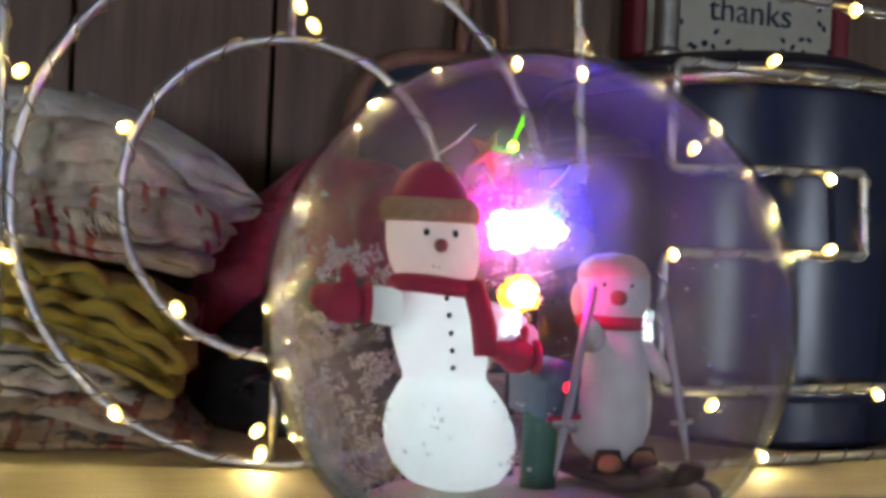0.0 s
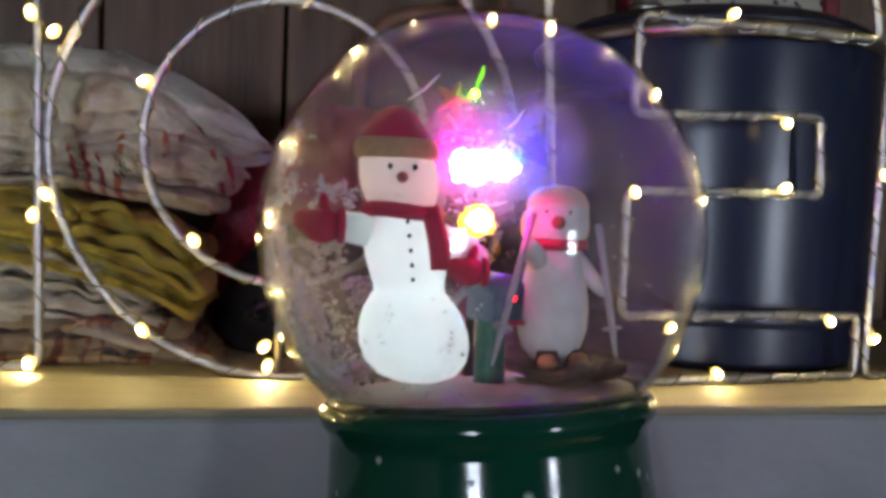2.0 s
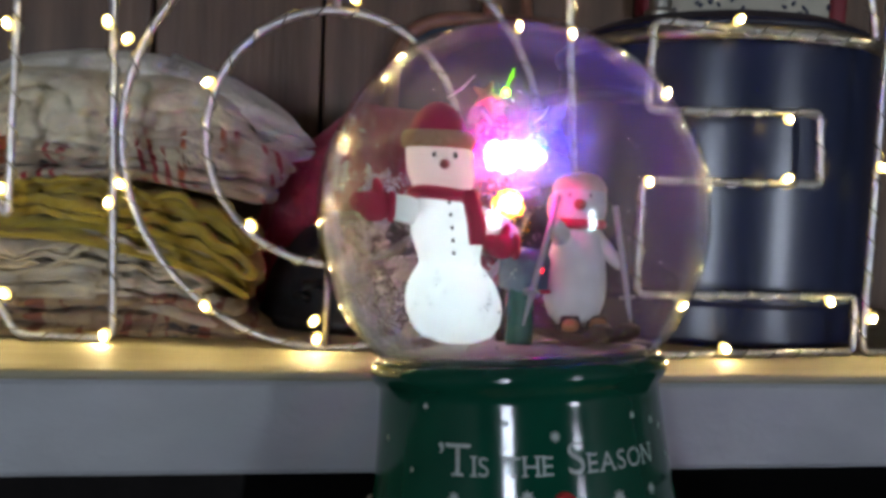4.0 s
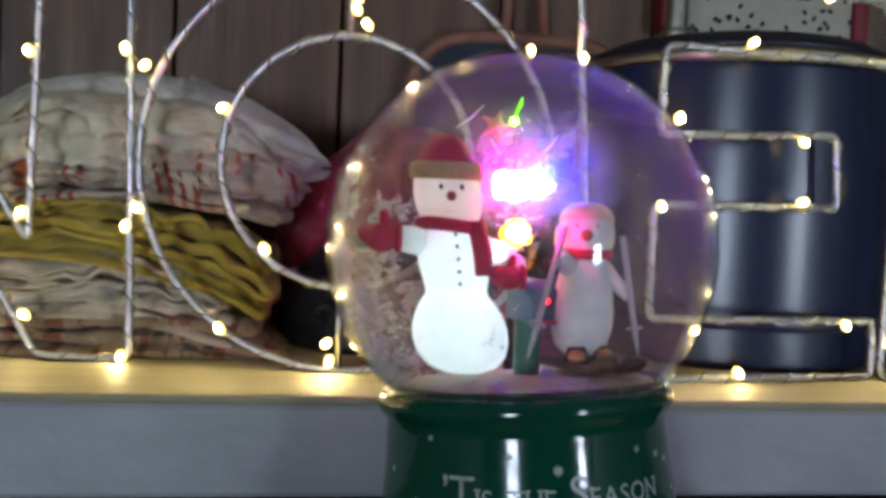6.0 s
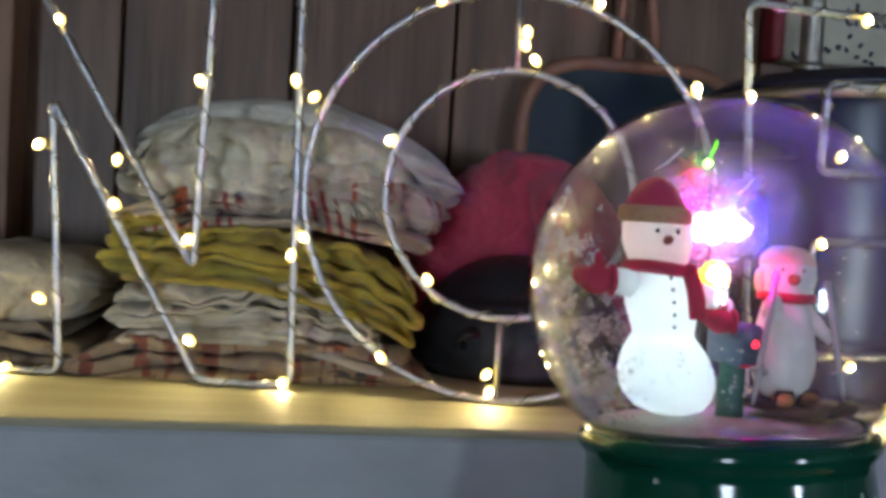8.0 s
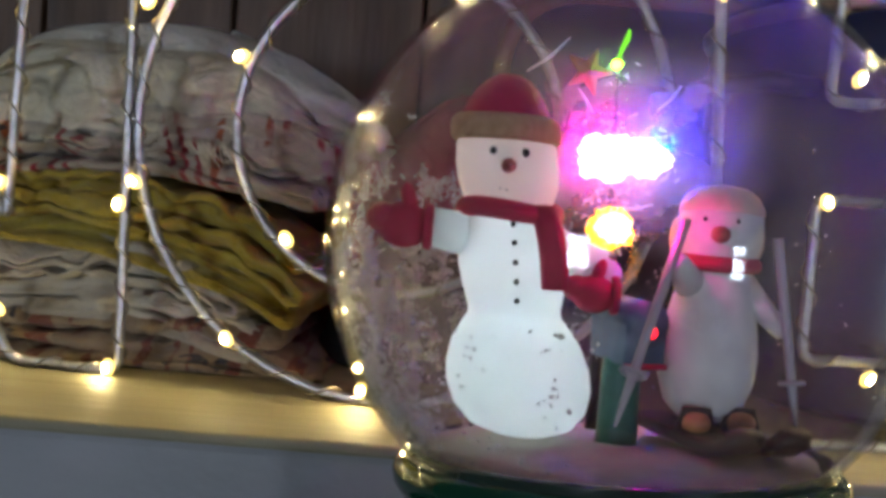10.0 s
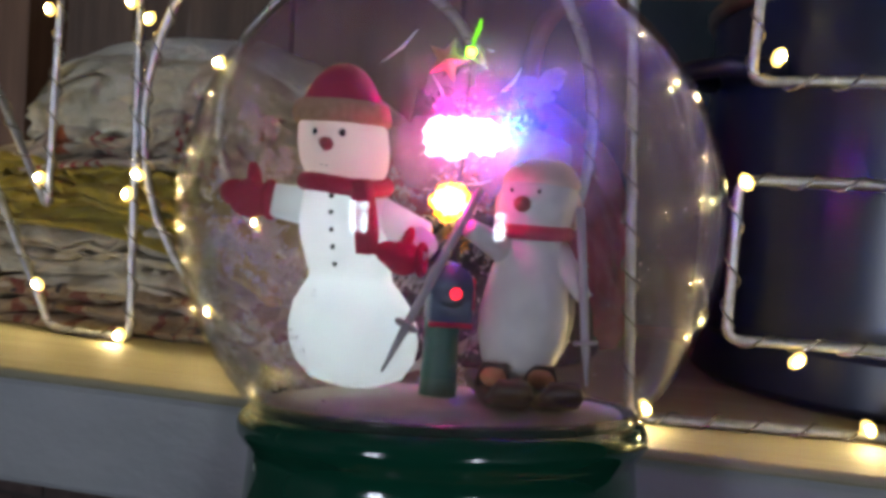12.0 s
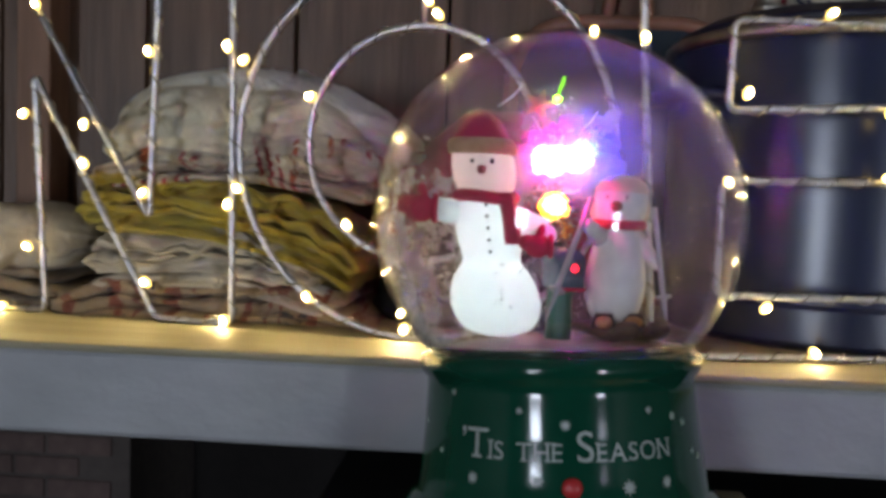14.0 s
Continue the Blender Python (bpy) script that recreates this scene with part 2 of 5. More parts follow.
def cloth(name, colour, second, scale=60, bump_scale=900, stripes=None, stripe_scale=30.0, stripe_width=0.3, bands=None):
    mat = principled(name, colour, 0.95, second=second, scale=scale, bump=0.9, bump_scale=bump_scale)
    nt = mat.node_tree
    bsdf = nt.nodes["Principled BSDF"]
    bsdf.inputs["Sheen Weight"].default_value = 0.2
    # soft creases under the fine nap
    crease, low, where = nt.nodes.new("ShaderNodeTexNoise"), nt.nodes.new("ShaderNodeBump"), nt.nodes.new("ShaderNodeTexCoord")
    crease.inputs["Scale"].default_value, crease.inputs["Detail"].default_value, crease.inputs["Distortion"].default_value = 85.0, 5.0, 1.2
    low.inputs["Strength"].default_value, low.inputs["Distance"].default_value = 0.8, 0.006
    nt.links.new(where.outputs["Object"], crease.inputs["Vector"])
    nt.links.new(crease.outputs["Fac"], low.inputs["Height"])
    nt.links.new(low.outputs["Normal"], bsdf.inputs["Normal"].links[0].from_node.inputs["Normal"])
    if bands:
        old = bsdf.inputs["Base Color"].links[0].from_socket
        wave, turned, patch = nt.nodes.new("ShaderNodeTexWave"), nt.nodes.new("ShaderNodeMapping"), nt.nodes.new("ShaderNodeTexNoise")
        turned.inputs["Rotation"].default_value = (0, radians(14), 0)
        wave.inputs["Scale"].default_value, wave.inputs["Distortion"].default_value, wave.inputs["Detail Scale"].default_value = 46.0, 1.4, 2.0
        patch.inputs["Scale"].default_value, patch.inputs["Detail"].default_value = 26.0, 1.0
        cut, keep, both, mix = nt.nodes.new("ShaderNodeMapRange"), nt.nodes.new("ShaderNodeMapRange"), nt.nodes.new("ShaderNodeMath"), nt.nodes.new("ShaderNodeMixRGB")
        cut.inputs["From Min"].default_value, cut.inputs["From Max"].default_value = 0.6, 0.7
        keep.inputs["From Min"].default_value, keep.inputs["From Max"].default_value = 0.52, 0.57
        both.operation = "MULTIPLY"
        mix.inputs["Color2"].default_value = (*bands, 1)
        nt.links.new(where.outputs["Object"], turned.inputs["Vector"])
        nt.links.new(turned.outputs["Vector"], wave.inputs["Vector"])
        nt.links.new(where.outputs["Object"], patch.inputs["Vector"])
        nt.links.new(wave.outputs["Fac"], cut.inputs["Value"])
        nt.links.new(patch.outputs["Fac"], keep.inputs["Value"])
        nt.links.new(cut.outputs["Result"], both.inputs[0])
        nt.links.new(keep.outputs["Result"], both.inputs[1])
        nt.links.new(both.outputs[0], mix.inputs["Fac"])
        nt.links.new(old, mix.inputs["Color1"])
        nt.links.new(mix.outputs["Color"], bsdf.inputs["Base Color"])
    if stripes:
        old = bsdf.inputs["Base Color"].links[0].from_socket
        coord, wave = nt.nodes.new("ShaderNodeTexCoord"), nt.nodes.new("ShaderNodeTexNoise")
        mapping = nt.nodes.new("ShaderNodeMapping")
        mapping.inputs["Scale"].default_value = (1.0, 0.15, 0.25)
        wave.inputs["Scale"].default_value, wave.inputs["Detail"].default_value = stripe_scale, 1.0
        step, mix = nt.nodes.new("ShaderNodeMapRange"), nt.nodes.new("ShaderNodeMixRGB")
        step.inputs["From Min"].default_value, step.inputs["From Max"].default_value = 0.62 - stripe_width * 0.2, 0.66 - stripe_width * 0.2
        nt.links.new(coord.outputs["Object"], mapping.inputs["Vector"])
        nt.links.new(mapping.outputs["Vector"], wave.inputs["Vector"])
        nt.links.new(wave.outputs["Fac"], step.inputs["Value"])
        nt.links.new(step.outputs["Result"], mix.inputs["Fac"])
        nt.links.new(old, mix.inputs["Color1"])
        mix.inputs["Color2"].default_value = (*stripes, 1)
        spots, cut, mix2 = nt.nodes.new("ShaderNodeTexNoise"), nt.nodes.new("ShaderNodeMapRange"), nt.nodes.new("ShaderNodeMixRGB")
        spots.inputs["Scale"].default_value, spots.inputs["Detail"].default_value = stripe_scale * 0.7, 2.0
        cut.inputs["From Min"].default_value, cut.inputs["From Max"].default_value = 0.64, 0.68
        mix2.inputs["Color2"].default_value = (0.04, 0.035, 0.035, 1)
        nt.links.new(coord.outputs["Object"], spots.inputs["Vector"])
        nt.links.new(spots.outputs["Fac"], cut.inputs["Value"])
        nt.links.new(cut.outputs["Result"], mix2.inputs["Fac"])
        nt.links.new(mix.outputs["Color"], mix2.inputs["Color1"])
        nt.links.new(mix2.outputs["Color"], bsdf.inputs["Base Color"])
    return mat


CREAM = cloth("cream cotton", (0.84, 0.78, 0.6), (0.6, 0.53, 0.37))
GREY_TERRY = cloth("greyed terry", (0.74, 0.66, 0.5), (0.46, 0.39, 0.27), scale=45)
YELLOW = cloth("mustard waffle", (0.54, 0.41, 0.035), (0.36, 0.265, 0.02), scale=70)
STRIPED = cloth("cream with rust stripes", (0.46, 0.34, 0.2), (0.3, 0.2, 0.11), stripes=(0.24, 0.07, 0.035), stripe_scale=120, stripe_width=0.35)
PRINTED = cloth("cream with red stripes and dark print", (0.62, 0.54, 0.4), (0.44, 0.37, 0.28), stripes=(0.4, 0.1, 0.03), stripe_scale=90, stripe_width=-0.15, bands=(0.36, 0.03, 0.035))
GREYED = cloth("greyed cotton", (0.8, 0.77, 0.66), (0.55, 0.52, 0.42), scale=40)
TAN_CLOTH = cloth("tan cotton", (0.34, 0.26, 0.16), (0.22, 0.16, 0.1))
CRIMSON = cloth("crimson cotton", (0.5, 0.045, 0.085), (0.3, 0.022, 0.045))


# ---- building helpers ----
def thing(name, label, category, group="", at=(0, 0, 0), kind=""):
    ob = new(name)
    ob.location = at
    return tagged(ob, label, category, group, kind)


def part(name, bm, materials, parent=None, label="", smooth=True):
    me = bpy.data.meshes.new(name)
    bmesh.ops.recalc_face_normals(bm, faces=bm.faces)
    bm.to_mesh(me)
    bm.free()
    if not isinstance(materials, (list, tuple)):
        materials = [materials]
    for m in materials:
        me.materials.append(m)
    if smooth:
        me.shade_smooth()
    ob = new(name, me)
    ob.parent = parent
    if label:
        tagged(ob, label)
    return ob


def box(bm, x0, x1, y0, y1, z0, z1, bevel=0.0, m=0, turn=None):
    r = bmesh.ops.create_cube(bm, size=1.0)
    vs = r["verts"]
    for v in vs:
        v.co = Vector(((x0 + x1) / 2 + v.co.x * (x1 - x0), (y0 + y1) / 2 + v.co.y * (y1 - y0), (z0 + z1) / 2 + v.co.z * (z1 - z0)))
    fs = {f for v in vs for f in v.link_faces}
    if bevel:
        es = list({e for f in fs for e in f.edges})
        r = bmesh.ops.bevel(bm, geom=es, offset=bevel, segments=2, profile=0.5, affect="EDGES")
        fs |= set(r["faces"])
        vs = list({v for f in fs if f.is_valid for v in f.verts})
    for f in fs:
        if f.is_valid:
            f.material_index = m
    if turn is not None:
        bmesh.ops.transform(bm, matrix=turn, verts=vs)
    return bm


def lathe(bm, profile, centre=(0, 0, 0), steps=48, m=0, lean=(0, 0), squash=1.0, mats=None):
    """Turns (radius, z) pairs round the z axis; lean shifts x and y per metre of height."""
    rings = []
    if mats is None:
        # rings close to the ends of long straight runs keep their shading straight
        full = [profile[0]]
        for a, b in zip(profile, profile[1:]):
            d = math.hypot(b[0] - a[0], b[1] - a[1])
            if d > 0.014 and min(a[0], b[0]) > 1e-6:
                for s in (0.0012 / d, 1 - 0.0012 / d):
                    full.append((a[0] + (b[0] - a[0]) * s, a[1] + (b[1] - a[1]) * s))
            full.append(b)
        profile = full
    for r, z in profile:
        cx, cy = centre[0] + lean[0] * z, centre[1] + lean[1] * z
        if r < 1e-6:
            rings.append([bm.verts.new((cx, cy, centre[2] + z))])
        else:
            rings.append([bm.verts.new((cx + r * math.cos(2 * math.pi * k / steps), cy + squash * r * math.sin(2 * math.pi * k / steps), centre[2] + z)) for k in range(steps)])
    for i, (a, b) in enumerate(zip(rings, rings[1:])):
        for k in range(steps):
            j = (k + 1) % steps
            if len(a) == 1 and len(b) == 1:
                continue
            if len(a) == 1:
                f = bm.faces.new((a[0], b[k], b[j]))
            elif len(b) == 1:
                f = bm.faces.new((a[k], a[j], b[0]))
            else:
                f = bm.faces.new((a[k], a[j], b[j], b[k]))
            f.material_index = mats[i] if mats else m
    return bm


def tube(bm, path, radius, sides=8, closed=False, m=0, caps=True):
    """A round bar along a path of points; radius is a number or one per point."""
    pts = [Vector(p) for p in path]
    n = len(pts)
    rad = radius if isinstance(radius, (list, tuple)) else [radius] * n
    rings, side = [], None
    for i, p in enumerate(pts):
        a, b = (pts[(i - 1) % n], pts[(i + 1) % n]) if closed else (pts[max(i - 1, 0)], pts[min(i + 1, n - 1)])
        d = (b - a).normalized()
        if side is None:
            side = d.orthogonal().normalized()
        side = (side - d * side.dot(d)).normalized()
        up = d.cross(side)
        rings.append([bm.verts.new(p + rad[i] * (side * math.cos(2 * math.pi * k / sides) + up * math.sin(2 * math.pi * k / sides))) for k in range(sides)])
    for i in range(n if closed else n - 1):
        a, b = rings[i], rings[(i + 1) % n]
        for k in range(sides):
            bm.faces.new((a[k], a[(k + 1) % sides], b[(k + 1) % sides], b[k])).material_index = m
    if caps and not closed:
        bm.faces.new(rings[0][::-1]).material_index = m
        bm.faces.new(rings[-1]).material_index = m
    return bm


def ball(bm, at, radii, m=0, u=16, v=10, turn=None):
    r = bmesh.ops.create_uvsphere(bm, u_segments=u, v_segments=v, radius=1.0)
    rad = radii if isinstance(radii, (list, tuple)) else (radii,) * 3
    mat = Matrix.Translation(at) @ (turn or Matrix()) @ Matrix.Diagonal((*rad, 1))
    bmesh.ops.transform(bm, matrix=mat, verts=r["verts"])
    for f in {f for w in r["verts"] for f in w.link_faces}:
        f.material_index = m
    return bm


def rounded(corners, radius, steps=6, closed=True):
    """A path through corner points with round bends."""
    pts, n = [], len(corners)
    for i, c in enumerate(corners):
        c = Vector(c)
        if not closed and i in (0, n - 1):
            pts.append(c)
            continue
        a, b = Vector(corners[i - 1]), Vector(corners[(i + 1) % n])
        r = min(radius, (a - c).length * 0.45, (b - c).length * 0.45)
        p, q = c + (a - c).normalized() * r, c + (b - c).normalized() * r
        pts += [(1 - s) ** 2 * p + 2 * s * (1 - s) * c + s * s * q for s in (k / steps for k in range(steps + 1))]
    return pts


def resampled(path, step, closed):
    pts = [Vector(p) for p in path] + ([Vector(path[0])] if closed else [])
    out, left = [pts[0]], step
    for a, b in zip(pts, pts[1:]):
        d = (b - a).length
        s = left
        while s < d:
            out.append(a + (b - a) * (s / d))
            s += step
        left = s - d
    return out


# ---- structure ----
def room():
    # shelf board: painted front, cream top
    bm = bmesh.new()
    box(bm, -1.1, 1.1, 0.3085, 0.64, -0.05, -0.004, 0.003)
    shelf = tagged(part("shelf", bm, PAINT, smooth=False), "thick white painted wooden shelf board with a scuffed front", "shelf", kind="structure")
    bm = bmesh.new()
    box(bm, -1.099, 1.099, 0.307, 0.64, -0.0045, 0.0, 0.0015)
    part("shelf_top", bm, SHELF_TOP, shelf, "cream worn shelf top", smooth=False)
    # back of the shelf, upright planks with dark grooves
    bm = bmesh.new()
    box(bm, -1.1, 1.1, WALL_Y + 0.012, WALL_Y + 0.03, -0.05, 0.9)
    back = tagged(part("wall_back", bm, DARK, smooth=False), "dark wall of upright stained wooden planks behind the shelf", "wall", kind="structure")
    x = GROOVE_X - 8 * 0.134
    while x < 1.05:
        bm = bmesh.new()
        w = 0.134
        box(bm, x + 0.0015, x + w - 0.0015, WALL_Y, WALL_Y + 0.012, 0.0, 0.898, 0.0015)
        part("plank", bm, PLANK, back, smooth=False)
        x += w
    bm = bmesh.new()
    box(bm, -0.356, -0.326, 0.585, WALL_Y - 0.001, 0.0, 0.898, 0.002)
    tagged(part("trim_post", bm, OAK, smooth=False), "reddish brown wooden upright against the planks", "trim", kind="structure")
    # side walls, floor, ceiling and the wall with two windows behind the viewer
    def plain(name, dims, label, cat, mat=ROOM):
        bm = bmesh.new()
        box(bm, *dims)
        return tagged(part(name, bm, mat, smooth=False), label, cat, kind="structure")
    plain("floor", (-2.2, 2.2, -2.6, 3.0, -1.3, -1.25), "plain dark floor of the room", "floor", FLOOR)
    plain("ceiling", (-2.2, 2.2, -2.6, 3.0, 1.3, 1.35), "plain pale ceiling of the room", "ceiling")
    plain("wall_left", (-2.25, -2.2, -2.6, 3.0, -1.3, 1.35), "plain plaster side wall", "wall")
    plain("wall_right", (2.2, 2.25, -2.6, 3.0, -1.3, 1.35), "plain plaster side wall", "wall")
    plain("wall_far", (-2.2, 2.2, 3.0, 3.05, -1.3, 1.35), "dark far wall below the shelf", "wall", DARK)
    bm = bmesh.new()
    xs = [-2.2]
    for cx, w in WINDOWS:
        xs += [cx - w / 2, cx + w / 2]
    xs.append(2.2)
    for a, b in zip(xs[::2], xs[1::2]):
        box(bm, a, b, -2.65, -2.6, -1.3, 1.35)
    for cx, w in WINDOWS:
        box(bm, cx - w / 2, cx + w / 2, -2.65, -2.6, -1.3, WIN_Z0)
        box(bm, cx - w / 2, cx + w / 2, -2.65, -2.6, WIN_Z1, 1.35)
    tagged(part("wall_front", bm, ROOM, smooth=False), "plaster wall with two sash windows", "wall", kind="structure")
    for i, (cx, w) in enumerate(WINDOWS):
        bm = bmesh.new()
        for a in (cx - w / 2, cx - 0.02, cx + w / 2 - 0.04):
            box(bm, a, a + 0.04, -2.64, -2.58, WIN_Z0, WIN_Z1)
        zm = WIN_Z0 + (WIN_Z1 - WIN_Z0) * 0.62
        for a, h in ((WIN_Z0, 0.06), (zm, 0.06), (WIN_Z1 - 0.05, 0.05)):
            box(bm, cx - w / 2, cx + w / 2, -2.635, -2.575, a, a + h)
        tagged(part("window_%d" % (i + 1), bm, PAINT, smooth=False), "white sash window with daylight behind it", "window", kind="structure")
        window_light("window_daylight", (cx, -2.68, (WIN_Z0 + WIN_Z1) / 2), (cx, 0, (WIN_Z0 + WIN_Z1) / 2), w, WIN_Z1 - WIN_Z0, WINDOW_WATTS[i], (0.72, 0.86, 1.0))


WALL_Y, GROOVE_X = 0.62, 0.012
WINDOWS = [(-1.12, 0.5), (1.72, 0.34)]
WIN_Z0, WIN_Z1 = -0.31, 0.39
WINDOW_WATTS = (32.0, 35.0)
OAK = principled("reddish oak", (0.26, 0.13, 0.07), 0.55, second=(0.17, 0.08, 0.04), scale=30, stretch=(4, 4, 0.3), bump=0.3)
FLOOR = principled("dark floor", (0.06, 0.05, 0.045), 0.6, scale=10)
room()


# ---- wire letters with fairy lights ----
WIRE_R = 0.0021


def bulb(parent, at, seed):
    """Resin drop glowing as a halo, with the bright diode proud of its front."""
    rnd = random.Random(seed)
    turn = Matrix.Rotation(rnd.uniform(-1.2, 1.2), 4, "Y") @ Matrix.Rotation(rnd.uniform(-0.3, 0.3), 4, "X")
    bm = bmesh.new()
    ball(bm, at, (0.0026, 0.0022, 0.0037), u=10, v=8, turn=turn)
    drop = part("bulb", bm, LED_HALO, parent, "glowing warm fairy light")
    bm = bmesh.new()
    ball(bm, Vector(at) + Vector((rnd.uniform(-0.0004, 0.0004), -0.0012, 0.0)), (0.0015, 0.0014, 0.0021), u=10, v=8, turn=turn)
    part("diode", bm, LED, drop)


def wire_letter(name, origin, angle, loops, posts, bulbs, label, lean=0.0):
    ob = thing(name, label, "light sign", "wire letters of the sign", at=(origin[0], origin[1], WIRE_R))
    ob.rotation_euler = (0, 0, radians(angle))
    def put(u, z, d=0.0):
        return (u + lean * z, d, z)
    rnd = random.Random(name)
    for loop in loops:
        path = [put(u, z) for u, z in loop]
        bm = bmesh.new()
        tube(bm, path, WIRE_R, 10, closed=True)
        part("outline", bm, WIRE, ob)
        # the fairy-light wire is wound loosely along the outline
        pts = resampled(path, 0.0016, True)
        coil, ph = [], rnd.random() * 6
        for i, p in enumerate(pts):
            a, b = pts[max(i - 1, 0)], pts[min(i + 1, len(pts) - 1)]
            d = (b - a).normalized()
            s = Vector((0, 1, 0))
            n = d.cross(s)
            w = i * 0.0016 / 0.019 * 2 * math.pi + ph + 1.2 * noise.noise((p.x * 30, p.z * 30, 3.1))
            r = WIRE_R + 0.0007 + 0.0012 * abs(noise.noise((p.x * 60, p.z * 60, 7.7)))
            coil.append(p + s * (r * math.sin(w)) + n * (r * math.cos(w)))
        bm = bmesh.new()
        tube(bm, coil, 0.00048, 5)
        part("fairy_wire", bm, FINE_WIRE, ob)
    for (u0, z0), (u1, z1) in posts:
        bm = bmesh.new()
        tube(bm, [put(u0, z0), put(u1, z1)], WIRE_R * 0.9, 8)
        part("strut", bm, WIRE, ob)
    for i, (u, z) in enumerate(bulbs):
        bulb(ob, (u, -0.0035 - 0.001 * (i % 3), max(z, 0.002)), i)
    return ob


def circle(cu, cz, r, n=72):
    return [(cu + r * math.cos(2 * math.pi * k / n), cz + r * math.sin(2 * math.pi * k / n)) for k in range(n)]


def outline(corners, r=0.006):
    return [(p.x, p.y) for p in rounded([(u, z, 0) for u, z in corners], r)]


H = 0.222
N_LOOP = outline([(0.0, 0.0), (-0.004, H), (-0.052, H), (-0.0565, 0.062), (-0.155, H), (-0.19, H), (-0.19, 0.0), (-0.129, 0.0), (-0.138, 0.150), (-0.051, 0.0)])
wire_letter("letter_n", (-0.099, 0.382), -8, [N_LOOP], [],
            [(-0.143, 0.125), (-0.139, 0.041), (-0.156, 0.0), (-0.1, 0.095), (-0.134, 0.193), (-0.099, 0.119), (-0.059, 0.078), (-0.056, 0.164), (-0.055, 0.023), (-0.003, 0.002), (-0.002, 0.073), (-0.004, 0.167), (-0.19, 0.06), (-0.19, 0.15)],
            "silver wire outline letter N wound with lit fairy lights")
wire_letter("letter_o", (-0.099, 0.382), -8, [circle(0.114, 0.1105, 0.1115), circle(0.1145, 0.112, 0.0675)], [((0.114, 0.0), (0.114, 0.045)), ((0.1145, 0.1795), (0.1145, 0.221))],
            [(0.006, 0.159), (0.004, 0.083), (0.049, 0.138), (0.073, 0.064), (0.05, 0.02), (0.11, 0.005), (0.108, 0.014), (0.118, 0.193), (0.124, 0.185), (0.119, 0.2), (0.072, 0.215), (0.156, 0.217), (0.211, 0.175)],
            "silver wire letter O with inner ring and fairy lights")
E_LOOP = outline([(-0.005, 0.0), (-0.021, H), (0.175, H), (0.183, 0.186), (0.032, 0.184), (0.031, 0.135), (0.146, 0.142), (0.149, 0.1), (0.030, 0.097), (0.030, 0.034), (0.18, 0.034), (0.181, 0.0)])
wire_letter("letter_e", (0.153, 0.345), 8, [E_LOOP], [],
            [(0.084, 0.189), (0.12, 0.136), (0.121, 0.102), (0.158, 0.031), (0.086, 0.004), (0.039, 0.144), (0.057, 0.028), (0.0, 0.005), (0.031, 0.096), (-0.018, 0.171), (0.05, 0.219), (0.13, 0.219)],
            "silver wire outline letter E wound with lit fairy lights")
L_LOOP = outline([(0.186, 0.0), (0.19, H), (0.236, H), (0.236, 0.036), (0.32, 0.036), (0.32, 0.0)])
wire_letter("letter_l", (0.153, 0.343), 8, [L_LOOP], [], [(0.188, 0.021), (0.187, 0.112), (0.19, 0.204)], "silver wire outline letter L wound with lit fairy lights")


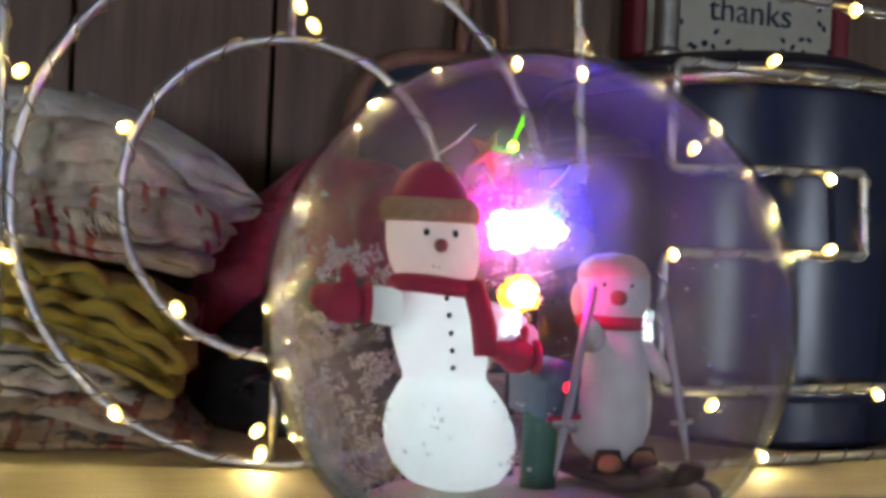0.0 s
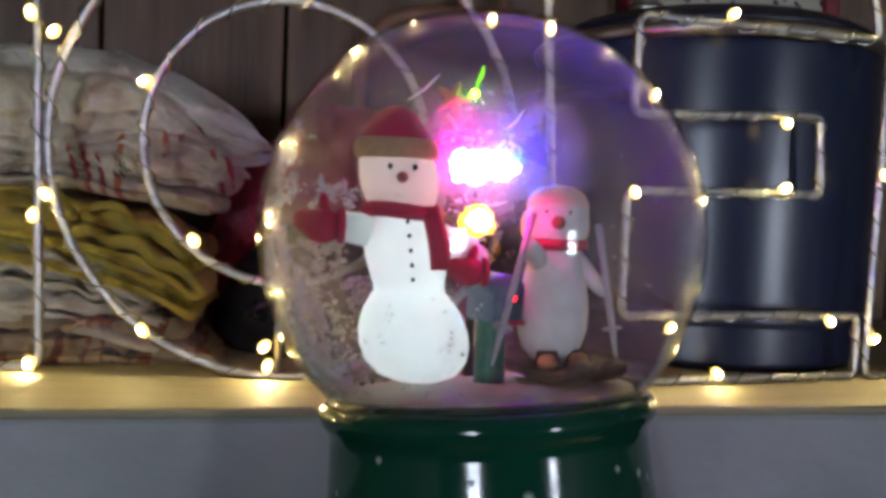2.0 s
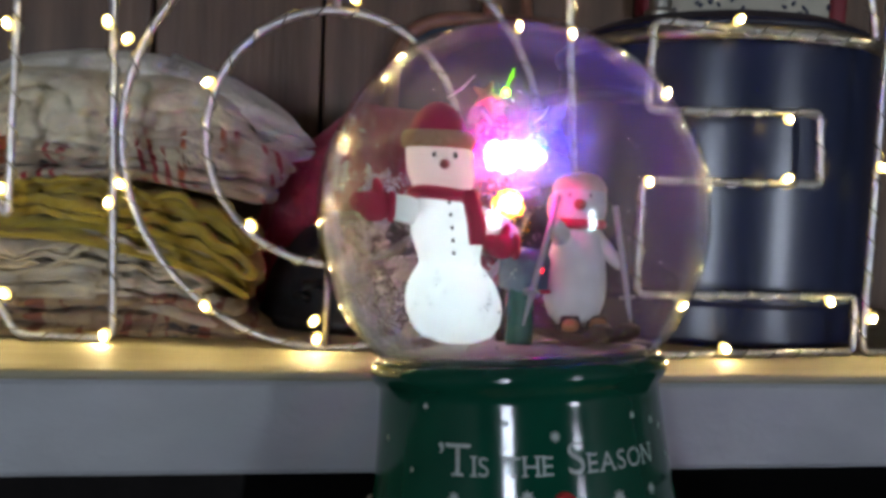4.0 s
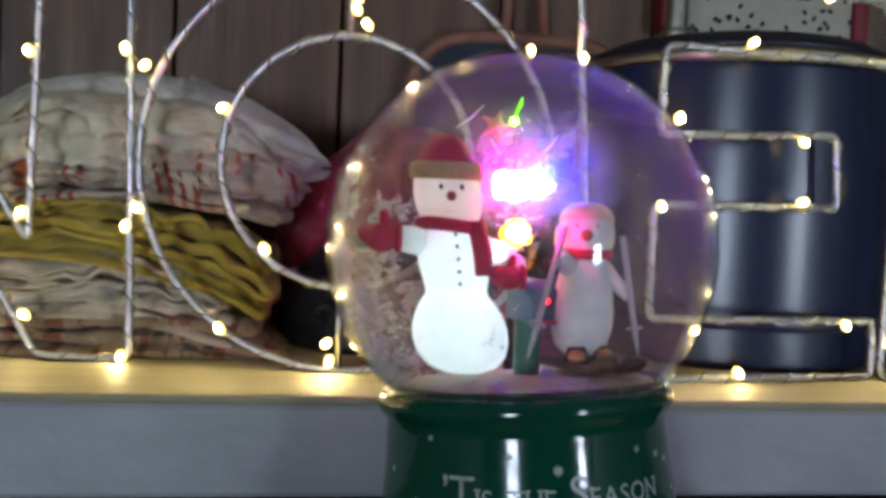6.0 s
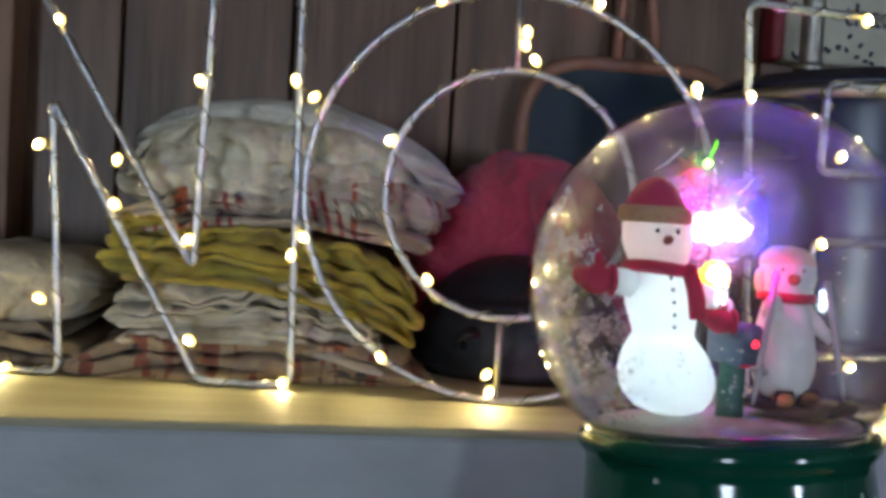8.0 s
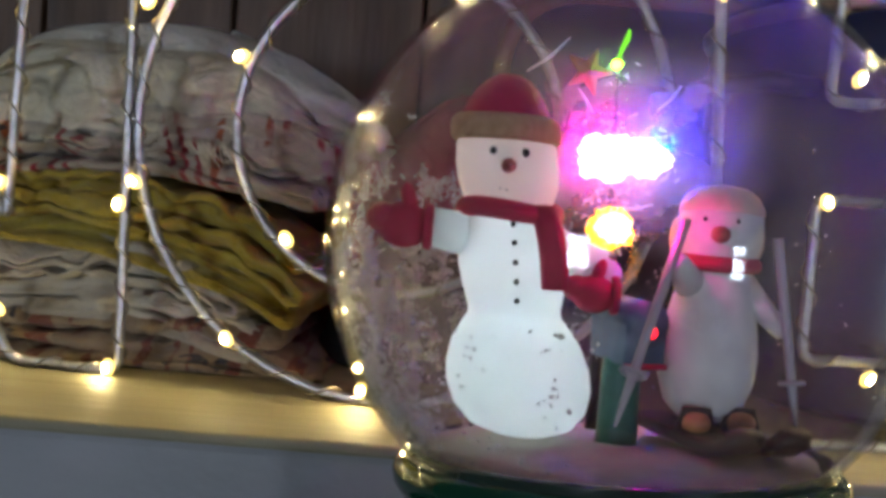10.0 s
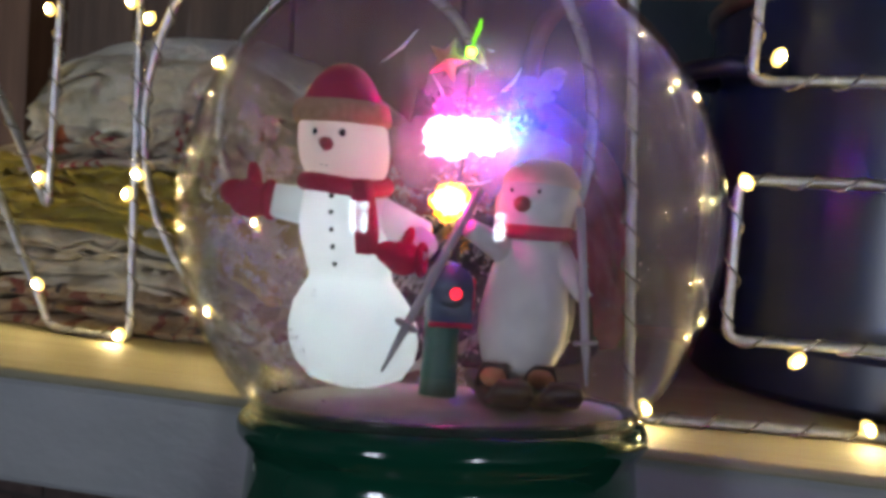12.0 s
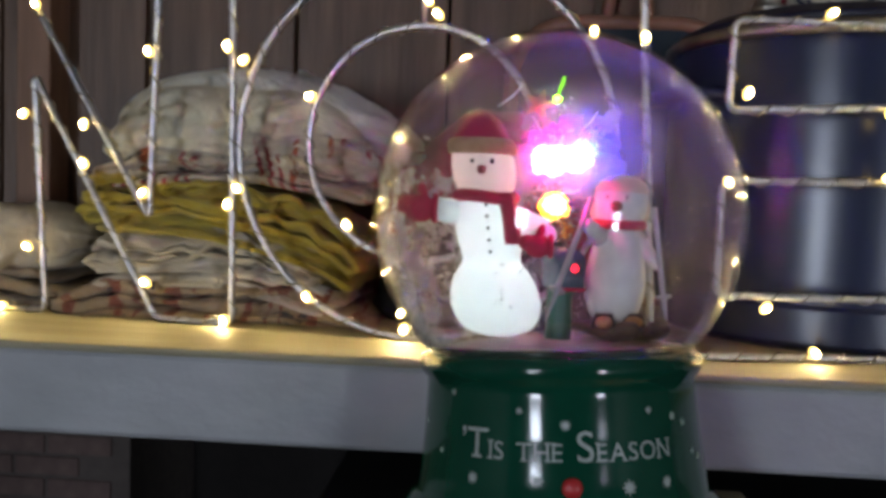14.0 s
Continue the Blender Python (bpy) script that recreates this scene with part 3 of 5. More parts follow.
# ---- folded cloths ----
def folded_cloth(name, label, x0, x1, y0, y1, z0, z1, layers, mat, seed, mound=0.0, front=0.0, wave=0.0015, crumple=0.0, ragged=0.008, full=0.84, ripple=0.0, droop=0.0, reach=0.06, shrug=0.0, category="towel"):
    """A cloth folded to and fro in layers; the folds turn at its two ends and the edges show in front."""
    rnd = random.Random(seed)
    raw = [rnd.uniform(0.6, 1.4) for _ in range(layers)]
    heights = [q * (z1 - z0) / sum(raw) for q in raw]
    tops = [z0 + sum(heights[:i]) for i in range(layers + 1)]
    inset = [rnd.uniform(-0.004, 0.009) for _ in range(layers + 1)]
    line, thick = [], []
    nseg = 60
    for i in range(layers):
        a, b = x0 + rnd.uniform(0, 0.012), x1 - rnd.uniform(0, 0.014)
        pitch = heights[i]
        zc = tops[i] + pitch * 0.5
        xs = [a + (b - a) * k / nseg for k in range(nseg + 1)]
        if i % 2:
            xs = xs[::-1]
        line += [(x, zc) for x in xs]
        thick += [pitch * full] * len(xs)
        if i < layers - 1:
            s = 1 if i % 2 == 0 else -1
            gap = (heights[i] + heights[i + 1]) / 2
            for k in range(1, 7):
                w = -math.pi / 2 + math.pi * k / 7
                line.append((xs[-1] + s * gap * 0.7 * math.cos(w), zc + gap * 0.5 + gap * 0.5 * math.sin(w)))
                thick.append((heights[i] + (heights[i + 1] - heights[i]) * k / 7) * full)
    m = len(line)
    # the two free ends taper round
    run = [0.0]
    for (xa, za), (xb, zb) in zip(line, line[1:]):
        run.append(run[-1] + math.hypot(xb - xa, zb - za))
    for i in range(m):
        q = min(run[i], run[-1] - run[i]) / (thick[i] * 0.6)
        if q < 1:
            thick[i] *= max(0.12, math.sqrt(max(0.0, 1 - (1 - q) ** 2)))
    outer, inner = [], []
    for i, (x, z) in enumerate(line):
        (xa, za), (xb, zb) = line[max(i - 1, 0)], line[min(i + 1, m - 1)]
        d = math.hypot(xb - xa, zb - za) or 1
        nx, nz = -(zb - za) / d, (xb - xa) / d
        th = thick[i]
        outer.append((x + nx * th / 2, z + nz * th / 2))
        inner.append((x - nx * th / 2, z - nz * th / 2))
    xm, hw, h = (x0 + x1) / 2, (x1 - x0) / 2, max(z1 - z0, 1e-4)
    ny = 9
    bm = bmesh.new()
    def place(x, z, k, edge):
        s = k / (ny - 1)
        rel = (z - z0) / h
        y = y0 + (y1 - y0) * s
        lay = min(range(layers), key=lambda i: abs((tops[i] + tops[i + 1]) / 2 - z))
        jit = ragged * noise.noise((x * 22, z * 160, seed * 3.7)) + 0.002 * noise.noise((x * 90, z * 200, seed))
        y += (jit + inset[lay]) * (1 - s) + edge
        drop = 1 - mound * abs((x - xm) / hw) ** 2.5
        fr = 1 - front * (1 - s) ** 3
        zz = z0 + (z - z0) * drop * fr
        zz += wave * rel * noise.noise((x * 28, y * 14, seed)) + wave * 0.7 * rel * noise.noise((x * 75, y * 40, lay + seed))
        zz += crumple * rel * (noise.noise((x * 17, y * 22, z * 30 + seed)) + 0.35 * noise.noise((x * 55, y * 60, seed * 2.0 + z * 40)))
        zz += ripple * rel * math.sin(x * 520 + 2.7 * lay + 9 * noise.noise((x * 24, lay * 1.7, seed))) * (1 - s)
        zz -= droop * max(0.0, (x - x1 + reach) / reach) ** 2 + shrug * max(0.0, (x0 + reach - x) / reach) ** 2
        x += crumple * noise.noise((x * 40, y * 30, z * 60 + seed + 9))
        return Vector((x, y, max(zz, 0.0003 if z0 < 0.001 else z0 - 0.004 - droop - shrug)))
    def column(pts, sign):
        """Front edge rounded in three steps, then back over the cloth."""
        out = []
        for (x, z), (cx, cz), th in zip(pts, line, thick):
            fx, fz = x - cx, z - cz
            edge = [bm.verts.new(place(cx + fx * f, cz + fz * f, 0, th * e)) for f, e in ((0.5, 0.07), (0.86, 0.25))]
            out.append(edge + [bm.verts.new(place(x, z, k, 0.5 * th if k == 0 else 0)) for k in range(ny)])
        return out
    cols_o, cols_i = column(outer, 1), column(inner, -1)
    mid = [bm.verts.new(place(x, z, 0, 0)) for x, z in line]
    last = ny + 2
    for i in range(m - 1):
        for k in range(last - 1):
            bm.faces.new((cols_o[i][k], cols_o[i + 1][k], cols_o[i + 1][k + 1], cols_o[i][k + 1]))
            bm.faces.new((cols_i[i][k], cols_i[i][k + 1], cols_i[i + 1][k + 1], cols_i[i + 1][k]))
        bm.faces.new((cols_o[i][0], mid[i], mid[i + 1], cols_o[i + 1][0]))
        bm.faces.new((mid[i], cols_i[i][0], cols_i[i + 1][0], mid[i + 1]))
        bm.faces.new((cols_o[i][-1], cols_o[i + 1][-1], cols_i[i + 1][-1], cols_i[i][-1]))
    for i in (0, m - 1):
        bm.faces.new((cols_o[i][0], mid[i], cols_i[i][0]))
        for k in range(last - 1):
            bm.faces.new((cols_o[i][k], cols_o[i][k + 1], cols_i[i][k + 1], cols_i[i][k]))
    ob = part(name, bm, mat)
    return tagged(ob, label, category, "folded cloths on the shelf")


TY = 0.403
def draped_heap(name, label, x0, x1, y0, y1, z0, z1, mat, seed, layers=3.0, amp=0.006, droop=0.0, shrug=0.0, reach=0.06, tilt=0.0, category="cloth"):
    """A bunched cloth: a soft long heap whose skin overlaps itself in uneven folds."""
    nu, nv = 190, 150
    xm, hx, yc, ry, zc, rz = (x0 + x1) / 2, (x1 - x0) / 2, (y0 + y1) / 2, (y1 - y0) / 2, (z0 + z1) / 2, (z1 - z0) / 2
    bm = bmesh.new()
    rows = []
    for i in range(nu + 1):
        u = -math.cos(math.pi * i / nu) * 0.999
        x = xm + hx * u
        end = (1 - abs(u) ** 5) ** 0.5
        rise = 1 + 0.16 * noise.noise((x * 21, seed, 0.5))
        row = []
        for k in range(nv):
            a = 2 * math.pi * k / nv
            ca, sa = math.cos(a), math.sin(a)
            sy, sz = math.copysign(abs(ca) ** 0.4, ca), math.copysign(abs(sa) ** 0.62, sa)
            far = noise.noise((x * 16, sz * 1.1 + sy, seed * 2.3))
            wide = noise.noise((x * 34 + far, sz * 2.0, sy * 2.0 + seed))
            turn = (sz * 0.5 + 0.5) * layers + 1.7 * far + 0.45 * wide + tilt * u
            saw = turn - math.floor(turn)
            fold = (1 - saw / 0.9) if saw < 0.9 else (saw - 0.9) / 0.1
            fine = noise.noise((x * 120, sz * 6, sy * 6 + seed)) + 0.6 * noise.noise((x * 260, sz * 14, seed))
            push = amp * (fold ** 0.7 - 0.6) + amp * 0.5 * wide + amp * 0.13 * fine
            px = x + amp * 0.6 * far * end + 1.3 * amp * u * abs(u) ** 3 * noise.noise((sz * 3.1, sy * 2, seed + 5.0))
            py = yc + (ry * sy + push * sy) * (0.35 + 0.65 * end)
            pz = zc + (rz * rise * sz + push * sz * 0.7 * (1 - abs(sy)) - max(0.0, -sy) * 0.45 * (push + 0.3 * amp)) * end
            pz -= droop * max(0.0, (x - x1 + reach) / reach) ** 2 + shrug * max(0.0, (x0 + reach - x) / reach) ** 2
            row.append(bm.verts.new((px, py, max(pz, 0.0005))))
        rows.append(row)
    for a, b in zip(rows, rows[1:]):
        for k in range(nv):
            bm.faces.new((a[k], a[(k + 1) % nv], b[(k + 1) % nv], b[k]))
    bm.faces.new(rows[0])
    bm.faces.new(rows[-1][::-1])
    return tagged(part(name, bm, mat), label, category, "folded cloths on the shelf")


def fringe(parent, x0, x1, y, z, seed):
    """Frayed threads hanging from the hem of a cloth."""
    rnd = random.Random(seed)
    bm = bmesh.new()
    for k in range(26):
        x, slope, drop = rnd.uniform(x0, x1), rnd.uniform(0.1, 1.0), rnd.uniform(0.005, 0.013)
        path = [Vector((x + slope * drop * q, y - 0.004 * math.sin(q * 2.2) + rnd.uniform(-0.0006, 0.0006), z - drop * q)) for q in (0, 0.25, 0.5, 0.75, 1.0)]
        tube(bm, path, [0.0005, 0.0005, 0.0005, 0.0004, 0.0002], 6)
    part("fringe", bm, CREAM, parent, "frayed cream threads")


folded_cloth("striped_towel", "cream dish towel with rust stripes at the stack bottom", -0.216, -0.02, TY, 0.56, 0.0, 0.025, 3, STRIPED, 1, mound=0.2, wave=0.008, crumple=0.007, ragged=0.014, full=0.88, ripple=0.0006, droop=0.008, shrug=0.006)
folded_cloth("grey_towel", "greyed cream terry towel folded in layers in a stack", -0.2, -0.042, TY + 0.002, 0.56, 0.02, 0.057, 5, GREY_TERRY, 2, mound=0.1, wave=0.009, crumple=0.007, ragged=0.016, full=0.86, ripple=0.0004, droop=0.02, reach=0.1, shrug=0.004)
folded_cloth("yellow_towel", "mustard yellow waffle towel folded in many layers", -0.206, -0.024, TY + 0.001, 0.565, 0.053, 0.092, 6, YELLOW, 3, mound=0.08, wave=0.008, crumple=0.006, ragged=0.014, full=0.9, ripple=0.0007, droop=0.034, reach=0.13)
printed = folded_cloth("printed_towel", "cream towel with red stripes and dark print in a stack", -0.196, -0.016, TY + 0.008, 0.565, 0.088, 0.111, 3, PRINTED, 4, mound=0.14, wave=0.008, crumple=0.009, ragged=0.016, full=0.82, droop=0.014, reach=0.1, shrug=0.008)
fringe(printed, -0.082, -0.058, TY + 0.002, 0.106, 3)
draped_heap("bunched_cloth", "cream cotton cloth bunched in soft folds on a towel stack", -0.205, -0.028, TY + 0.01, 0.56, 0.102, 0.153, CREAM, 15, layers=4.0, amp=0.015, shrug=0.01, droop=0.012, tilt=0.5)
draped_heap("striped_cloth", "cream cloth with red stripes tucked into a stack", -0.13, -0.012, TY + 0.006, 0.56, 0.094, 0.126, PRINTED, 16, layers=2.8, amp=0.009, droop=0.012, tilt=-0.5)
draped_heap("cream_cloth", "crumpled greyish cotton cloth on top of a towel stack", -0.2, -0.002, TY + 0.036, 0.575, 0.13, 0.171, GREYED, 5, layers=3.6, amp=0.016, droop=0.034, reach=0.12, shrug=0.014, tilt=0.7)
folded_cloth("tan_towel", "tan towel folded flat on the shelf", -0.40, -0.222, TY + 0.01, 0.56, 0.0, 0.028, 3, TAN_CLOTH, 6, mound=0.2, wave=0.006, crumple=0.005, full=0.78)
draped_heap("rolled_towel", "cream towel folded over a tan one", -0.40, -0.214, TY + 0.008, 0.56, 0.024, 0.066, GREY_TERRY, 7, layers=1.6, amp=0.009)
draped_heap("crimson_cloth", "crimson cotton cloth heaped behind a black pot", -0.04, 0.14, 0.5, 0.605, -0.03, 0.152, CRIMSON, 8, layers=2.2, amp=0.016, droop=0.03, shrug=0.07, reach=0.11, tilt=-0.5)


# ---- pots and boards behind ----
def black_bowl():
    ob = thing("iron_pot", "black iron pot turned upside down behind wire letters", "pot", at=(0.052, 0.49, 0.0))
    bm = bmesh.new()
    lathe(bm, [(0.0, 0.0), (0.076, 0.0), (0.079, 0.003), (0.079, 0.008), (0.076, 0.011), (0.075, 0.022), (0.0715, 0.034), (0.066, 0.045), (0.063, 0.0485), (0.0615, 0.0478), (0.058, 0.053), (0.049, 0.062), (0.038, 0.069), (0.025, 0.074), (0.01, 0.0765), (0.0, 0.077)], steps=72)
    part("bowl", bm, IRON, ob)
    bm = bmesh.new()
    tube(bm, [(-0.046, -0.056, 0.02), (-0.054, -0.068, 0.024), (-0.05, -0.072, 0.03), (-0.042, -0.066, 0.03), (-0.038, -0.056, 0.026)], 0.003, 8)
    part("lug", bm, IRON, ob)


black_bowl()


def stock_pot(cx, cy, r, h):
    ob = thing("stock_pot", "tall dark blue enamel stock pot with steel rim and lid", "pot", at=(cx, cy, 0))
    bm = bmesh.new()
    lathe(bm, [(0.0, 0.0), (r - 0.006, 0.0), (r - 0.001, 0.004), (r - 0.001, 0.026), (r + 0.0008, 0.0275), (r + 0.0008, 0.0305), (r, 0.032), (r, h - 0.002), (r - 0.004, h - 0.002), (r - 0.004, 0.006), (0.0, 0.006)], steps=96)
    part("body", bm, POT_BLUE, ob)
    bm = bmesh.new()
    lathe(bm, [(r - 0.003, h - 0.006), (r + 0.0025, h - 0.006), (r + 0.0045, h - 0.003), (r + 0.0045, h), (r + 0.002, h + 0.0025), (r - 0.003, h + 0.0025), (r - 0.003, h - 0.006)], steps=96)
    part("rim", bm, STEEL, ob, "worn steel rim")
    bm = bmesh.new()
    lathe(bm, [(0.0, h + 0.0028), (r - 0.004, h + 0.0028), (r - 0.004, h + 0.008), (r - 0.02, h + 0.016), (r * 0.5, h + 0.023), (0.0, h + 0.026)], steps=72)
    lid = part("lid", bm, POT_LID, ob, "dark navy lid")
    bm = bmesh.new()
    lathe(bm, [(0.0, h + 0.018), (0.0105, h + 0.018), (0.0105, h + 0.023), (0.0075, h + 0.024), (0.0075, h + 0.075), (0.011, h + 0.08), (0.0, h + 0.082)], centre=(-0.058, -0.035, 0), steps=24)
    part("knob", bm, STEEL, lid, "bright steel lid post")
    bm = bmesh.new()
    a = radians(205)
    d, s = Vector((math.cos(a), math.sin(a), 0)), Vector((-math.sin(a), math.cos(a), 0))
    c = Vector((0, 0, h - 0.04))
    tube(bm, [c + d * (r - 0.002) + s * 0.03, c + d * (r + 0.022) + s * 0.026, c + d * (r + 0.028), c + d * (r + 0.022) - s * 0.026, c + d * (r - 0.002) - s * 0.03], 0.005, 10)
    part("handle", bm, POT_LID, ob)
    return ob


stock_pot(0.291, 0.490, 0.110, 0.194)


def serving_board():
    ob = thing("serving_board", "teal board with brown wooden rim leaning on dark planks", "board", at=(0.163, 0.592, 0.0))
    ob.rotation_euler = (radians(-3), 0, 0)
    bm = bmesh.new()
    pts = rounded([(-0.095, 0, 0.002), (-0.095, 0, 0.235), (0.095, 0, 0.235), (0.095, 0, 0.002)], 0.06, 10)
    tube(bm, pts, 0.0065, 10, closed=True)
    part("rim", bm, WOOD_RIM, ob, "reddish brown wooden rim")
    bm = bmesh.new()
    f = bm.faces.new([bm.verts.new(p + Vector((0, -0.003, 0))) for p in pts])
    r = bmesh.ops.extrude_face_region(bm, geom=[f])
    bmesh.ops.translate(bm, vec=(0, 0.006, 0), verts=[v for v in r["geom"] if isinstance(v, bmesh.types.BMVert)])
    part("panel", bm, TEAL, ob, "dark teal painted panel", smooth=False)
    bm = bmesh.new()
    tube(bm, rounded([(-0.017, 0, 0.238), (-0.011, 0, 0.31), (0.011, 0, 0.31), (0.017, 0, 0.238)], 0.01, 5, closed=False), 0.005, 8)
    part("handle", bm, WOOD_RIM, ob)
    bm = bmesh.new()
    tube(bm, rounded([(-0.004, -0.006, 0.33), (-0.004, -0.008, 0.295), (0.004, -0.008, 0.295), (0.004, -0.006, 0.33)], 0.003, 4, closed=False), 0.0022, 6)
    part("cord", bm, PINK, ob, "pink hanging cord")


WOOD_RIM = principled("reddish wood", (0.32, 0.15, 0.09), 0.5, second=(0.2, 0.09, 0.05), scale=60, bump=0.3)
TEAL = principled("dark teal paint", (0.009, 0.028, 0.04), 0.5, second=(0.005, 0.016, 0.024), scale=30, bump=0.2)
PINK = principled("pink cord", (0.4, 0.02, 0.1), 0.7)
serving_board()


def text_mesh(body, size, depth):
    cu = bpy.data.curves.new("lettering", "FONT")
    cu.body, cu.size, cu.extrude, cu.align_x = body, size, depth, "CENTER"
    ob = new("lettering", cu)
    dg = bpy.context.evaluated_depsgraph_get()
    me = bpy.data.meshes.new_from_object(ob.evaluated_get(dg))
    bpy.data.objects.remove(ob)
    bpy.data.curves.remove(cu)
    bm = bmesh.new()
    bm.from_mesh(me)
    bpy.data.meshes.remove(me)
    return bm


def thanks_sign():
    ob = thing("thanks_sign", "cream sign with red ends and dark blue leaf print", "sign", at=(0.378, 0.61, 0.25))
    bm = bmesh.new()
    box(bm, -0.088, 0.075, -0.012, 0.0095, 0.0, 0.11, 0.004)
    part("panel", bm, SIGN_CREAM, ob)
    for a, b in ((-0.1, -0.088), (0.075, 0.09)):
        bm = bmesh.new()
        box(bm, a, b, -0.014, 0.0095, 0.0, 0.112, 0.004)
        part("end_strip", bm, SIGN_RED, ob, "dark red end strip")
    bm = text_mesh("thanks", 0.028, 0.0004)
    bmesh.ops.transform(bm, matrix=pose(0.0, -0.0128, 0.034, 90, 0, 0) @ Matrix.Shear("XZ", 4, (0.0, 0.0)), verts=bm.verts)
    part("writing", bm, INK, ob, "dark script writing", smooth=False)
    rnd = random.Random(5)
    bm = bmesh.new()
    for _ in range(46):
        x, z = rnd.uniform(-0.085, 0.072), abs(rnd.gauss(0, 0.01)) + 0.002
        if rnd.random() < 0.3:
            x, z = rnd.uniform(0.045, 0.07), rnd.uniform(0.01, 0.1)
        ball(bm, (x, -0.0125, z), (0.0032, 0.0006, 0.0018), u=6, v=4, turn=Matrix.Rotation(rnd.uniform(0, 3), 4, "Y"))
    part("leaf_print", bm, INK, ob, "dark blue leaf print")


SIGN_CREAM = principled("cream sign board", (0.5, 0.46, 0.36), 0.7, second=(0.4, 0.36, 0.28), scale=50)
SIGN_RED = principled("dark red paint", (0.22, 0.012, 0.02), 0.6)
INK = principled("dark blue ink", (0.02, 0.025, 0.06), 0.7)
thanks_sign()
# ---- snow globe ----
GX, GY, GZ, GR = 0.087, 0.259, 0.0775, 0.0822
SEAT = pose(GX, GY, GZ, -7.0, -3.2, 0)  # the globe stands tipped back a little
BOARD_Z = -0.064
SEAT_Z = SEAT @ Matrix.Translation((0, 0, -GZ))


def arm(bm, a, b, ra, rb, m):
    a, b = Vector(a), Vector(b)
    tube(bm, [a, a.lerp(b, 0.5), b], [ra, (ra + rb) / 2, rb], 14, m=m)


def mitten(bm, at, size, m, side, reach_to):
    at = Vector(at)
    ball(bm, at, (size * 0.86, size * 0.58, size * 0.74), m=m, u=18, v=12)
    ball(bm, at + Vector((reach_to * size * 0.62, 0, size * 0.16)), (size * 0.62, size * 0.46, size * 0.52), m=m, u=14, v=10, turn=Matrix.Rotation(radians(reach_to * -16), 4, "Y"))
    ball(bm, at + Vector((-reach_to * size * 0.12, 0, size * 0.78)), (size * 0.27, size * 0.3, size * 0.62), m=m, u=12, v=8, turn=Matrix.Rotation(radians(-side * 60), 4, "Y"))
    tube(bm, [at + Vector((-reach_to * size * 0.8, size * 0.5 * math.cos(q * math.pi / 8), size * 0.6 * math.sin(q * math.pi / 8))) for q in range(16)], size * 0.17, 8, closed=True, m=m)


def strap(bm, path, side, wide, high, m):
    """A flat bar with rounded edges along a path; side points across it."""
    rings = []
    for i, p in enumerate(path):
        d = (path[min(i + 1, len(path) - 1)] - path[max(i - 1, 0)]).normalized()
        up = d.cross(side)
        w = wide * (0.72 if i == len(path) - 1 else 1.0)
        rings.append([bm.verts.new(p + side * w * math.copysign(abs(math.cos(a)) ** 0.5, math.cos(a)) + up * high * math.copysign(abs(math.sin(a)) ** 0.5, math.sin(a))) for a in (k * math.pi / 8 for k in range(16))])
    for a, b in zip(rings, rings[1:]):
        for k in range(16):
            bm.faces.new((a[k], a[(k + 1) % 16], b[(k + 1) % 16], b[k])).material_index = m
    for end in (rings[0][::-1], rings[-1]):
        bm.faces.new(end).material_index = m


